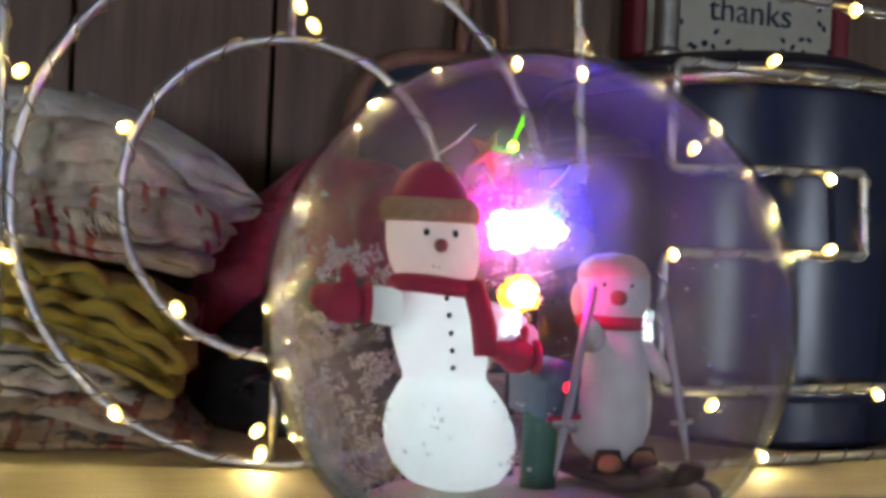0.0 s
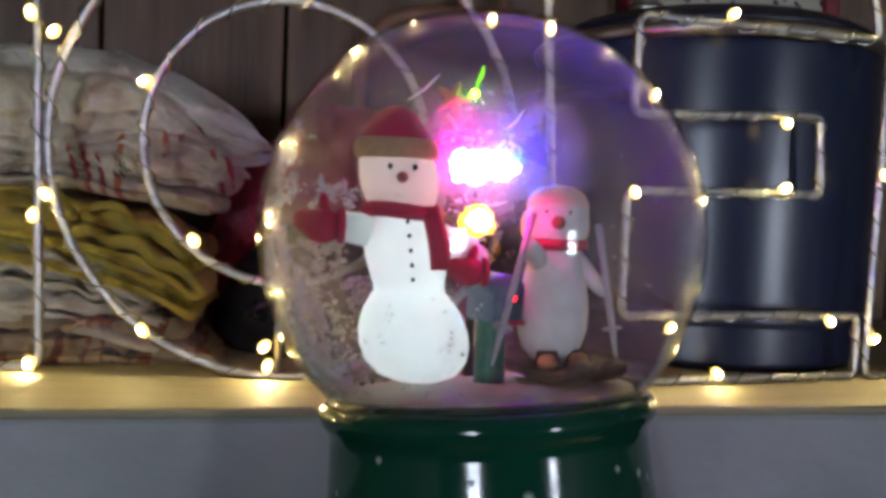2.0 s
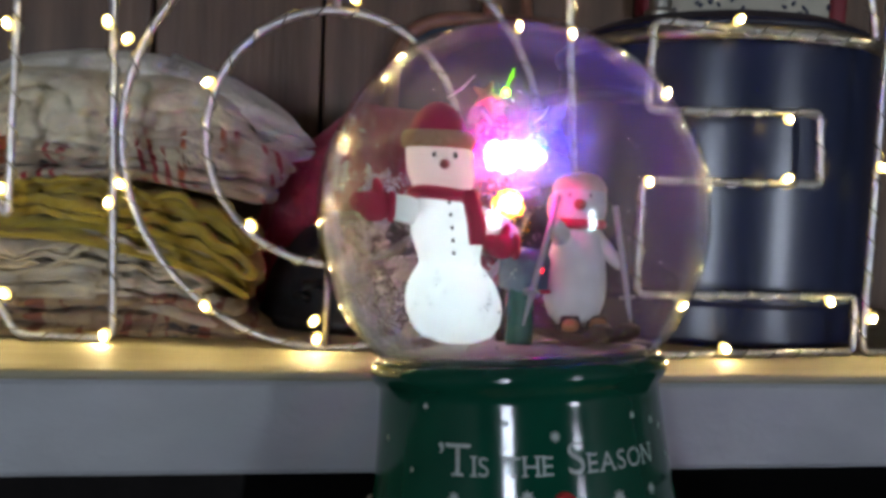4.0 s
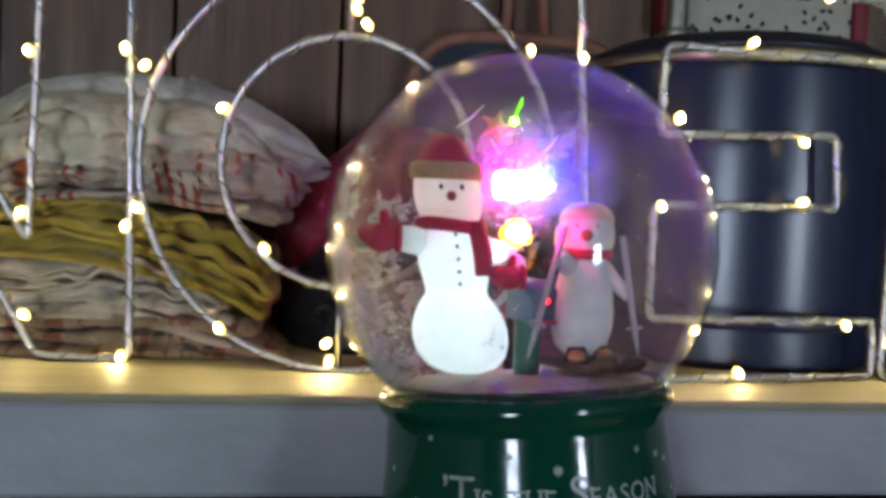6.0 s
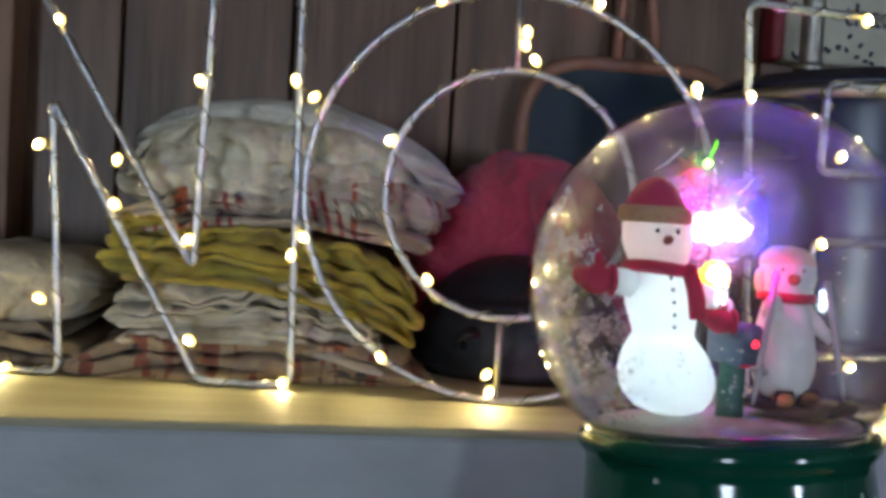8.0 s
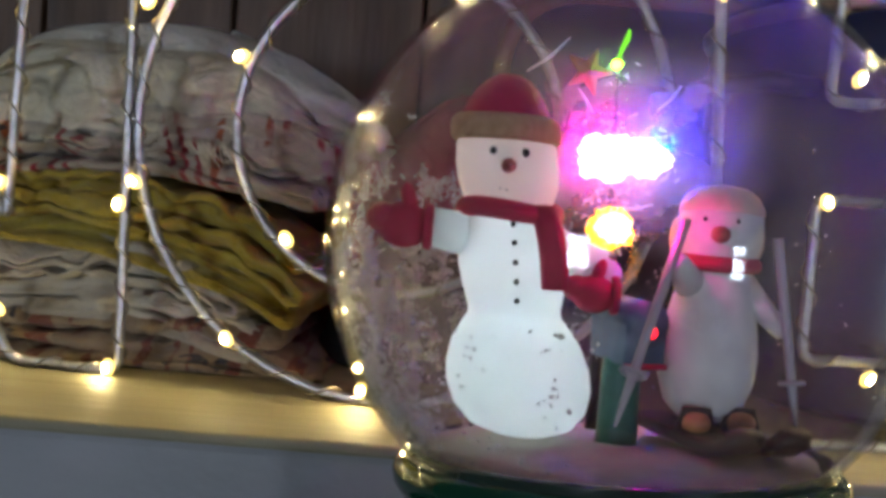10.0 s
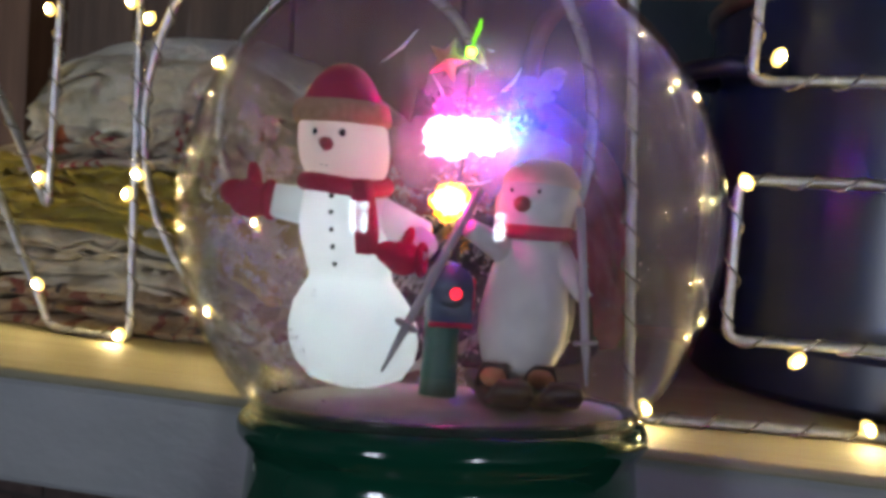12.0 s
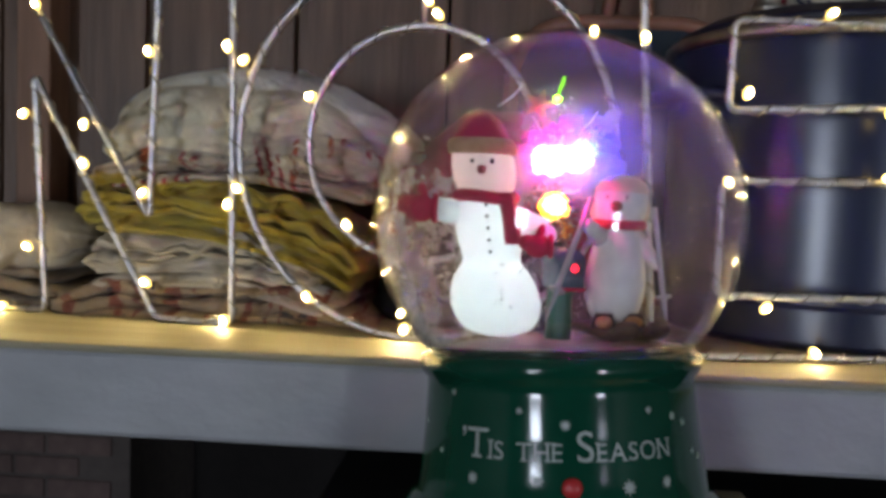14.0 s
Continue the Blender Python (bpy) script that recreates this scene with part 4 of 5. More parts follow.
def snowman(parent):
    """One cast figure: two balls of snow, head, hat, scarf, mittens and buttons."""
    bm = bmesh.new()
    mats = [WHITE_RESIN, RED, TAN, BLACK, CARROT, HEAD_RESIN]
    bx, by, z0 = 0.0635, 0.2465, 0.0255
    lean = (-0.13, 0.03)
    prof = [(0.0, 0.0), (0.009, 0.0003), (0.0145, 0.0025), (0.0182, 0.007), (0.0198, 0.0125), (0.0196, 0.018), (0.0178, 0.024), (0.0148, 0.0288), (0.0128, 0.0315),
            (0.0126, 0.0335), (0.0137, 0.038), (0.0148, 0.044), (0.0148, 0.050), (0.0138, 0.0555), (0.0118, 0.0592), (0.0108, 0.061),
            (0.0122, 0.0628), (0.0137, 0.067), (0.0141, 0.072), (0.0137, 0.077), (0.0118, 0.082), (0.0072, 0.0855), (0.0, 0.087)]
    lathe(bm, prof, (bx, by, z0), 40, 0, lean, mats=[5 if z >= 0.061 else 0 for r, z in prof])
    def c(z):
        return Vector((bx + lean[0] * z, by + lean[1] * z, z0 + z))
    # hat: a broad felt band and a peaked crown
    lathe(bm, [(0.0120, -0.0030), (0.0141, -0.0034), (0.0150, -0.0026), (0.0152, 0.0), (0.0146, 0.0026), (0.0134, 0.0036), (0.0115, 0.0034)], c(0.0815), 36, 2, (-0.1, 0.04))
    lathe(bm, [(0.0122, 0.0), (0.0118, 0.002), (0.0104, 0.0055), (0.0084, 0.0088), (0.006, 0.0112), (0.0032, 0.0128), (0.0, 0.0134)], c(0.0838), 28, 1, (0.02, 0.08))
    # carrot nose, eyes, smile, all on the side that faces front-left
    f = Vector((-0.04, -1.0, 0)).normalized()
    s = Vector((-f.y, f.x, 0))
    hc = c(0.0715)
    lathe_at = hc + f * 0.0122
    tube(bm, [lathe_at - f * 0.002, lathe_at + f * 0.002, lathe_at + f * 0.0045 + Vector((0, 0, 0.0004)), lathe_at + f * 0.0065], [0.0021, 0.002, 0.0014, 0.0004], 12, m=4)
    for k in (-1, 1):
        ball(bm, hc + f * 0.0126 + s * 0.0041 * k + Vector((0, 0, 0.0035)), (0.0011, 0.0011, 0.0013), m=3, u=10, v=6)
    for k in range(-3, 4):
        a = k * 0.135
        d = (f * math.cos(a) + s * math.sin(a))
        ball(bm, hc + d * 0.0130 + Vector((0, 0, -0.0062 + 0.0022 * (k / 3) ** 2)), 0.0004, m=3, u=6, v=4)
    # coat buttons down the chest
    for z in (0.0565, 0.0518, 0.0468, 0.0418, 0.0368):
        r = float(np.interp(z, [p[1] for p in prof], [p[0] for p in prof]))
        g = Vector((-0.01, -1.0, 0))
        ball(bm, c(z) + g * (r + 0.0001), (0.0008, 0.0008, 0.0008), m=3, u=8, v=6)
    # scarf round the neck with one tail hanging on the chest
    ring = [c(0.0598) + Vector((0.0122 * math.cos(k * math.pi / 14), 0.0122 * math.sin(k * math.pi / 14), 0.0008 * math.sin(k * math.pi / 7))) for k in range(28)]
    tube(bm, ring, 0.0028, 10, closed=True, m=1)
    t = Vector((0.6, -0.8, 0))
    tail = [c(0.0612) + t * 0.0135, c(0.0555) + t * 0.0155, c(0.048) + t * 0.0168, c(0.0405) + t * 0.0165]
    for off in (-0.0013, 0.0, 0.0013):
        tube(bm, [p + s * off for p in tail], [0.0022, 0.0024, 0.0025, 0.0022], 8, m=1)
    # arms: one held out, one hanging in front
    arm(bm, c(0.051) + Vector((-0.008, 0, 0.001)), (0.0345, 0.2425, 0.0795), 0.0062, 0.0052, 0)
    mitten(bm, (0.0275, 0.242, 0.0795), 0.0082, 1, 0.2, -1)
    arm(bm, c(0.052) + Vector((0.008, 0, 0)), (0.0815, 0.2445, 0.071), 0.0062, 0.0058, 0)
    arm(bm, (0.0815, 0.2445, 0.071), (0.0795, 0.2395, 0.0665), 0.0058, 0.0052, 0)
    mitten(bm, (0.0785, 0.2365, 0.0655), 0.0068, 1, -0.3, -1)
    return part("snowman", bm, mats, parent, "glowing white resin snowman figure with red hat, scarf and mittens")


def penguin(parent):
    """One cast figure: a penguin with cap, scarf, ski poles and skis."""
    bm = bmesh.new()
    mats = [PENGUIN_WHITE, PENGUIN_BACK, RED, ORANGE, BROWN, POLE, PEACH, CARROT, BLACK]
    cx, cy, z0 = 0.1125, 0.2465, 0.033
    lean = (0.04, 0.1)
    lathe(bm, [(0.0, 0.0), (0.007, 0.0005), (0.0105, 0.004), (0.0128, 0.011), (0.0132, 0.018), (0.0122, 0.026), (0.0105, 0.034), (0.0092, 0.040), (0.0088, 0.0425),
               (0.0106, 0.0455), (0.0117, 0.0505), (0.0112, 0.056), (0.0085, 0.0605), (0.004, 0.063), (0.0, 0.0635)], (cx, cy, z0), 36, 0, lean)
    def c(z):
        return Vector((cx + lean[0] * z, cy + lean[1] * z, z0 + z))
    # darker back
    ball(bm, c(0.02) + Vector((0.002, 0.004, 0)), (0.0125, 0.0115, 0.021), m=1, u=20, v=12)
    # tan cap with ear flaps
    lathe(bm, [(0.0108, -0.001), (0.0116, 0.0), (0.0114, 0.0018), (0.0098, 0.0048), (0.0066, 0.0071), (0.0, 0.0081)], c(0.0562) + Vector((0.0003, 0.0008, 0)), 28, 6, (0, 0.1))
    ball(bm, c(0.051) + Vector((0.0112, 0.002, -0.002)), (0.0018, 0.004, 0.0055), m=6, u=10, v=8)
    ball(bm, c(0.051) + Vector((-0.0112, 0.002, -0.002)), (0.0018, 0.004, 0.0055), m=6, u=10, v=8)
    f = Vector((-0.28, -0.96, 0)).normalized()
    s = Vector((-f.y, f.x, 0))
    h = c(0.0515)
    ball(bm, h + f * 0.012 + Vector((0, 0, -0.001)), (0.0026, 0.0032, 0.0024), m=7, u=12, v=8)
    for k in (-1, 1):
        ball(bm, h + f * 0.0102 + s * 0.0042 * k + Vector((0, 0, 0.0028)), 0.00065, m=8, u=8, v=6)
    ring = [c(0.0425) + Vector((0.0098 * math.cos(k * math.pi / 14), 0.0098 * math.sin(k * math.pi / 14), 0)) for k in range(28)]
    tube(bm, ring, 0.0022, 10, closed=True, m=2)
    # wings reaching to the poles
    hand = Vector((0.0985, 0.2315, 0.0755))
    arm(bm, c(0.036) + Vector((-0.007, -0.002, 0)), hand, 0.0045, 0.0028, 0)
    hand2 = Vector((0.1305, 0.2405, 0.0585))
    arm(bm, c(0.037) + Vector((0.007, 0, 0)), hand2, 0.0045, 0.0022, 0)
    # poles with baskets
    for top, low in (((0.1, 0.2335, 0.0865), (0.0815, 0.2105, 0.0375)), ((0.1275, 0.243, 0.0835), (0.1335, 0.234, 0.0345))):
        top, low = Vector(top), Vector(low)
        tube(bm, [top, top.lerp(low, 0.3), top.lerp(low, 0.8), low], [0.0013, 0.0013, 0.0012, 0.0004], 10, m=5)
        k = top.lerp(low, 0.76)
        d = (low - top).normalized()
        o = d.orthogonal().normalized()
        w = d.cross(o)
        tube(bm, [k + 0.0028 * (o * math.cos(q * math.pi / 8) + w * math.sin(q * math.pi / 8)) for q in range(16)], 0.0007, 6, closed=True, m=5)
        tube(bm, [k - o * 0.0028, k + o * 0.0028], 0.0006, 6, m=5)
        tube(bm, [k - w * 0.0028, k + w * 0.0028], 0.0006, 6, m=5)
    # feet in bindings on two skis
    for k, (x, y) in enumerate(((0.1075, 0.2385), (0.1205, 0.2425))):
        ball(bm, (x, y - 0.003, 0.0345), (0.0042, 0.0058, 0.003), m=3, u=14, v=8)
        d = Vector((0.35, -0.94, 0)).normalized()
        path = [Vector((x, y, 0.0300)) + d * q + Vector((0, 0, lift)) for q, lift in ((-0.018, 0), (0.0, 0), (0.012, 0.0), (0.0175, 0.0014), (0.021, 0.004), (0.022, 0.0066))]
        strap(bm, path, Vector((0.94, 0.35, 0)), 0.0058, 0.0021, 4)
        tube(bm, [(x - 0.0045, y - 0.004, 0.032), (x - 0.003, y - 0.004, 0.0375), (x + 0.003, y - 0.004, 0.0375), (x + 0.0045, y - 0.004, 0.032)], 0.0011, 8, m=4)
    return part("penguin", bm, mats, parent, "white penguin figure on skis with cap, red scarf and grey poles")


def star_print(bm, ang, z, size, rad, points=8):
    """A small printed snow star lying on the cone of the base."""
    r = rad(z)
    def on(u, v):
        zz = z + v
        rr = rad(zz) + 0.00022
        a = ang + u / r
        return (rr * math.sin(a), -rr * math.cos(a), zz)
    vs = []
    for k in range(points * 2):
        q = size if k % 2 == 0 else size * 0.45
        w = math.pi * k / points
        vs.append(bm.verts.new(on(q * math.sin(w), q * math.cos(w))))
    mid = bm.verts.new(on(0, 0))
    for k in range(points * 2):
        bm.faces.new((mid, vs[k], vs[(k + 1) % (points * 2)]))


def snow_globe():
    ob = thing("snow_globe", "clear snow globe on a green base lettered in silver", "snow globe", at=(0, 0, 0))
    # base: rim, concave cone, foot ring
    prof = [(0.0, -0.078), (0.066, -0.078), (0.0675, -0.058), (0.0695, -0.054), (0.0705, -0.050), (0.0695, -0.0455), (0.0665, -0.0425), (0.0645, -0.0413), (0.0634, -0.040), (0.0618, -0.028), (0.0600, -0.012), (0.0588, 0.004),
            (0.0588, 0.0075), (0.0605, 0.0092), (0.0622, 0.0118), (0.0625, 0.0145), (0.0612, 0.0172), (0.059, 0.0188), (0.0555, 0.0192), (0.0545, 0.016), (0.0, 0.016)]
    prof = [(r * 0.985, z) for r, z in prof]
    bm = bmesh.new()
    lathe(bm, prof, (0, 0, 0), 128)
    base = part("base", bm, GREEN, ob, "glossy dark green round base")
    flat = SEAT_Z.inverted()
    for v in base.data.vertices:
        w = SEAT_Z @ v.co
        if v.co.z < -0.045 and (w.z < BOARD_Z or v.co.z < -0.07):
            v.co = flat @ Vector((w.x, w.y, BOARD_Z))
    base.matrix_basis = SEAT_Z
    cone = [(z, r) for r, z in prof[8:13]]
    def rad(z):
        return float(np.interp(z, [p[0] for p in cone], [p[1] for p in cone]))
    # lettering in small capitals wrapped round the cone
    facing = radians(TEXT_FACE)
    widths, meshes = [], []
    for ch, size in TEXT:
        if ch == " ":
            widths.append(0.0042)
            meshes.append(None)
            continue
        b = text_mesh(ch, size, 0.0)
        xs = [v.co.x for v in b.verts]
        widths.append(max(xs) - min(xs) + 0.0011)
        left, w, h = min(xs), max(xs) - min(xs), 0.7 * size
        for v in b.verts:
            v.co.x -= left
        for x, y, half in SERIFS.get(ch, ()):
            q = h * 0.045
            quad = [(x * w - half * h, y * h - q), (x * w + half * h, y * h - q), (x * w + half * h, y * h + q), (x * w - half * h, y * h + q)]
            b.faces.new([b.verts.new((px, py, 0.00004)) for px, py in quad])
        meshes.append(b)
    slack = (TEXT_ARC - sum(widths)) / (len(widths) - 1)
    widths = [w + slack for w in widths]
    total, u = TEXT_ARC, 0.0
    bm = bmesh.new()
    for b, w in zip(meshes, widths):
        if b is not None:
            bmesh.ops.triangulate(b, faces=b.faces)
            bmesh.ops.subdivide_edges(b, edges=b.edges, cuts=1)
            made = {}
            for v in b.verts:
                z = TEXT_Z + v.co.y
                r = rad(z) + 0.00025
                a = facing + (u + v.co.x - total / 2) / rad(TEXT_Z)
                made[v] = bm.verts.new((r * math.sin(a), -r * math.cos(a), z))
            for f in b.faces:
                bm.faces.new([made[v] for v in f.verts])
            b.free()
        u += w
    part("lettering", bm, SILVER_PRINT, base, "silver small-capital lettering")
    rnd = random.Random(11)
    for a, z, s in STARS:
        bm = bmesh.new()
        star_print(bm, radians(a), z, s, rad)
        part("star", bm, SILVER_PRINT, base, smooth=False)
    a, z = radians(BUTTON[0]), BUTTON[1]
    bm = bmesh.new()
    n = Vector((math.sin(a), -math.cos(a), 0))
    turn = n.to_track_quat("Z", "Y").to_matrix().to_4x4()
    lathe(bm, [(0.0, 0.0016), (0.003, 0.0014), (0.0038, 0.0006), (0.004, -0.001)], steps=24)
    bmesh.ops.transform(bm, matrix=Matrix.Translation(n * rad(z) + Vector((0, 0, z))) @ turn, verts=bm.verts)
    part("button", bm, RED_BUTTON, base, "round red push button")
    # glass dome: thin clear shell open at the neck
    low = math.acos(-(GZ - 0.0185) / GR)
    bm = bmesh.new()
    outer = [(GR * math.sin(low * k / 48), GR * math.cos(low * k / 48)) for k in range(49)]
    inner = [((GR - 0.0007) * math.sin(low * k / 48), (GR - 0.0007) * math.cos(low * k / 48)) for k in range(48, -1, -1)]
    outer[0], inner[-1] = (0.0, GR), (0.0, GR - 0.0007)
    lathe(bm, outer + inner, (0, 0, 0), 96)
    dome = part("glass_dome", bm, GLASS, ob, "clear thin glass dome")
    dome.matrix_basis = SEAT
    dome.visible_shadow = False
    bm = bmesh.new()
    film = [((GR - 0.0022) * math.sin(low * k / 40), (GR - 0.0022) * math.cos(low * k / 40)) for k in range(41)]
    film[0] = (0.0, GR - 0.0022)
    lathe(bm, film, (0, 0, 0), 64)
    film = part("dust_haze", bm, DUST_HAZE, dome, "faint dust and added lamp haze inside the glass")
    film.visible_shadow = False
    # smears of fine plastic snow on the lower side of the dome
    mid = Vector((-0.9, 0.33, -0.28)).normalized() * (GR - 0.004)
    bm = bmesh.new()
    film = [((GR - 0.004) * math.sin(low * k / 60), (GR - 0.004) * math.cos(low * k / 60)) for k in range(61)]
    film[0] = (0.0, GR - 0.004)
    lathe(bm, film, (0, 0, 0), 96)
    bmesh.ops.delete(bm, geom=[v for v in bm.verts if (v.co - mid).length > 0.068], context="VERTS")
    bmesh.ops.translate(bm, vec=-mid, verts=bm.verts)
    smear = part("snow_smear", bm, SMEAR, dome, "smoky smears of fine plastic snow")
    smear.location = mid
    # snow floor with a soft heap
    bm = bmesh.new()
    lathe(bm, [(0.0, 0.0235), (0.02, 0.0235), (0.035, 0.0228), (0.046, 0.0218), (0.0535, 0.0205), (0.0545, 0.0165)], (0, 0, 0), 64)
    for v in bm.verts:
        v.co.z += 0.0014 * noise.noise((v.co.x * 60, v.co.y * 60, 2)) * min(1, (0.0545 - math.hypot(v.co.x, v.co.y)) * 60)
    part("snow_floor", bm, SNOW, ob, "pale snow floor").matrix_basis = SEAT_Z
    bm = bmesh.new()
    lathe(bm, [(0.0548, 0.0186), (0.0562, 0.0205), (0.0572, 0.0212), (0.058, 0.0200), (0.0585, 0.0186)], (0, 0, 0), 96)
    part("neck_seal", bm, GLASS_SEAL, ob).matrix_basis = SEAT_Z
    snowman(ob)
    penguin(ob)
    # mailbox on a green post
    bm = bmesh.new()
    lathe(bm, [(0.0, 0.018), (0.0062, 0.018), (0.0056, 0.026), (0.0052, 0.048), (0.0, 0.048)], (0.0895, 0.245, 0), 20)
    post = part("mailbox_post", bm, POST_GREEN, ob, "round green post")
    bm = bmesh.new()
    turn = Matrix.Translation((0.0905, 0.246, 0.047)) @ Matrix.Rotation(radians(18), 4, "Z")
    box(bm, -0.0062, 0.0062, -0.01, 0.01, 0.0, 0.012, 0.001, turn=turn)
    tube(bm, [turn @ Vector((0, q, 0.0115)) for q in (-0.01, 0.0, 0.01)], 0.0062, 16)
    part("mailbox", bm, MAIL, post, "blue grey mailbox")
    bm = bmesh.new()
    box(bm, 0.0064, 0.0074, -0.004, -0.0025, 0.004, 0.013, turn=turn)
    box(bm, 0.0064, 0.0074, -0.004, 0.001, 0.0105, 0.0135, 0.0003, turn=turn)
    box(bm, -0.0063, 0.0063, -0.0106, -0.01, -0.0002, 0.0012, turn=turn)
    part("flag", bm, RED, post, "red mailbox flag")
    # lamp cluster behind the figures
    bm = bmesh.new()
    tube(bm, [(0.087, 0.268, 0.018), (0.0872, 0.27, 0.06), (0.0872, 0.270, 0.100), (0.0868, 0.2755, 0.132)], [0.0022, 0.0016, 0.0005, 0.0002], 10)
    lamp = part("lamp_stem", bm, BLACK, ob, "thin dark lamp stem")
    for name, at, r, mat in LAMPS:
        bm = bmesh.new()
        ball(bm, at, r, u=20, v=14)
        for v in bm.verts if not isinstance(r, float) else ():
            d = v.co - Vector(at)
            v.co = Vector(at) + d * (1 + 0.3 * noise.noise(v.co * 300) + 0.3 * noise.noise(v.co * 900))
        part("lamp_bulb", bm, mat, lamp, name)
    # glowing sliver added for the green streak of light above the bulb
    bm = bmesh.new()
    tube(bm, [(0.0867, 0.2755, 0.133), (0.0875, 0.2752, 0.1365), (0.0888, 0.2748, 0.1395), (0.0893, 0.2746, 0.1425)], [0.0004, 0.0007, 0.0009, 0.0004], 8)
    part("green_streak", bm, GREEN_STREAK, lamp, "short green streak of light above a bulb")
    # small wooden star beside the green bulb
    bm = bmesh.new()
    star = [Vector(((0.0075 if k % 2 == 0 else 0.0032) * math.sin(math.pi * k / 5 + 0.3), 0, (0.0075 if k % 2 == 0 else 0.0032) * math.cos(math.pi * k / 5 + 0.3))) for k in range(10)]
    front, rear = [bm.verts.new(p + Vector((0.0785, 0.2765, 0.1295))) for p in star], [bm.verts.new(p + Vector((0.0785, 0.2785, 0.1295))) for p in star]
    f, r = bm.verts.new((0.0785, 0.2752, 0.1295)), bm.verts.new((0.0785, 0.2798, 0.1295))
    for k in range(10):
        j = (k + 1) % 10
        bm.faces.new((f, front[k], front[j]))
        bm.faces.new((r, rear[j], rear[k]))
        bm.faces.new((front[k], rear[k], rear[j], front[j]))
    part("wooden_star", bm, TAN, lamp, "small tan wooden star", smooth=False)
    # loose strands of clear plastic in the top of the dome
    for a, b in (((0.059, 0.268, 0.1267), (0.0705, 0.266, 0.137)), ((0.075, 0.272, 0.1235), (0.0795, 0.27, 0.1165)), ((0.0985, 0.27, 0.1185), (0.1045, 0.268, 0.126)), ((0.089, 0.266, 0.0885), (0.0985, 0.264, 0.0905))):
        a, b = Vector(a), Vector(b)
        bm = bmesh.new()
        tube(bm, [a, a.lerp(b, 0.5) + Vector((0.0006, 0.0004, -0.0005)), b], [0.0002, 0.0005, 0.0002], 6)
        part("strand", bm, TINSEL, lamp, "thin strand of clear plastic")
    # crumbs of clear tinsel clinging round the bulbs, added to imitate their ragged halo
    rnd = random.Random(33)
    bm = bmesh.new()
    for name, at, r, mat in LAMPS:
        n = {"white lamp bulb with its glare": 40, "amber lamp bulb": 40, "green lamp bulb": 14, "red lamp bulb": 0}.get(name, 40)
        r0 = r if isinstance(r, float) else r[0]
        for _ in range(n):
            d = Vector((rnd.gauss(0, 1), abs(rnd.gauss(0, 0.7)), rnd.gauss(0, 1))).normalized()
            c = Vector(at) + d * (r0 * 0.85 + abs(rnd.gauss(0, 0.0032)))
            e = Vector((rnd.uniform(-1, 1), rnd.uniform(-1, 1), rnd.uniform(-1, 1))) * rnd.uniform(0.0006, 0.0016)
            tube(bm, [c - e, c, c + e], [0.0001, rnd.uniform(0.0002, 0.0005), 0.0001], 4)
    tinsel = part("tinsel", bm, TINSEL, lamp, "crumbs of clear tinsel that fray the lamp glare")
    tagged(tinsel, kind="stuff")
    # curled sheets added behind and before the bulbs imitate their coloured glare
    for k, (cx, cy, cz, half, glare_mat) in enumerate(((0.078, 0.281, 0.109, VEIL_R, VEIL), (0.106, 0.2825, 0.109, VEIL_R, VEIL), (0.0905, 0.2572, 0.1015, 0.022, VEIL_FRONT))):
        bm = bmesh.new()
        n = 20
        rows = []
        for i in range(n + 1):
            rows.append([])
            for j in range(n + 1):
                u, v = 2 * i / n - 1, 2 * j / n - 1
                p = Vector((half * u, 0, half * v))
                p.y += 0.004 * noise.noise((u * 1.5, v * 1.2, k * 5.0)) + 0.0022 * noise.noise((u * 5, v * 3, k * 3.0))
                p.x += 0.004 * noise.noise((v * 2, u, k + 2.0))
                rows[-1].append(bm.verts.new(p))
        for i in range(n):
            for j in range(n):
                if math.hypot(2 * (i + 0.5) / n - 1, 2 * (j + 0.5) / n - 1) < 1.0:
                    bm.faces.new((rows[i][j], rows[i + 1][j], rows[i + 1][j + 1], rows[i][j + 1]))
        sheet = part("glare_sheet", bm, glare_mat, lamp, "added curled sheet that carries the lamp glare")
        sheet.location = (cx, cy, cz)
    # loose plastic flakes clinging to the inside
    rnd = random.Random(21)
    vs, fs = [], []
    for _ in range(70000):
        th = math.acos(rnd.uniform(-0.74, 0.55))
        ph = rnd.gauss(2.85, 0.62) if rnd.random() < 0.994 else rnd.uniform(0, 6.283)
        d = Vector((math.sin(th) * math.cos(ph), math.sin(th) * math.sin(ph), math.cos(th)))
        if d.y < -0.2 and (rnd.random() < 0.75 or d.z > -0.3):
            continue
        thick = noise.noise(d * 5.0) + 0.9 * noise.noise(d * 12) + 0.6 * noise.noise(d * 26) - 1.1 * max(0, d.z - 0.02)
        if rnd.random() > 0.08 + 2.0 * thick:
            continue
        p = d * (GR - 0.0028 - rnd.random() * 0.003)
        a, b = d.orthogonal().normalized(), d.cross(d.orthogonal().normalized())
        s, w = rnd.uniform(0.0003, 0.0009), rnd.uniform(0, 6.28)
        i = len(vs)
        for k in range(4):
            q = w + k * math.pi / 2
            vs.append(p + (a * math.cos(q) + b * math.sin(q)) * s * rnd.uniform(0.5, 1.1) + d * rnd.uniform(-0.0004, 0.0004))
        fs.append(tuple(range(i, i + 4)))
    me = bpy.data.meshes.new("flakes")
    me.from_pydata(vs, [], fs)
    me.materials.append(FLAKE)
    flakes = new("flakes", me)
    flakes.parent = dome
    tagged(flakes, "loose white plastic snow flakes clinging inside", kind="stuff")
    return ob


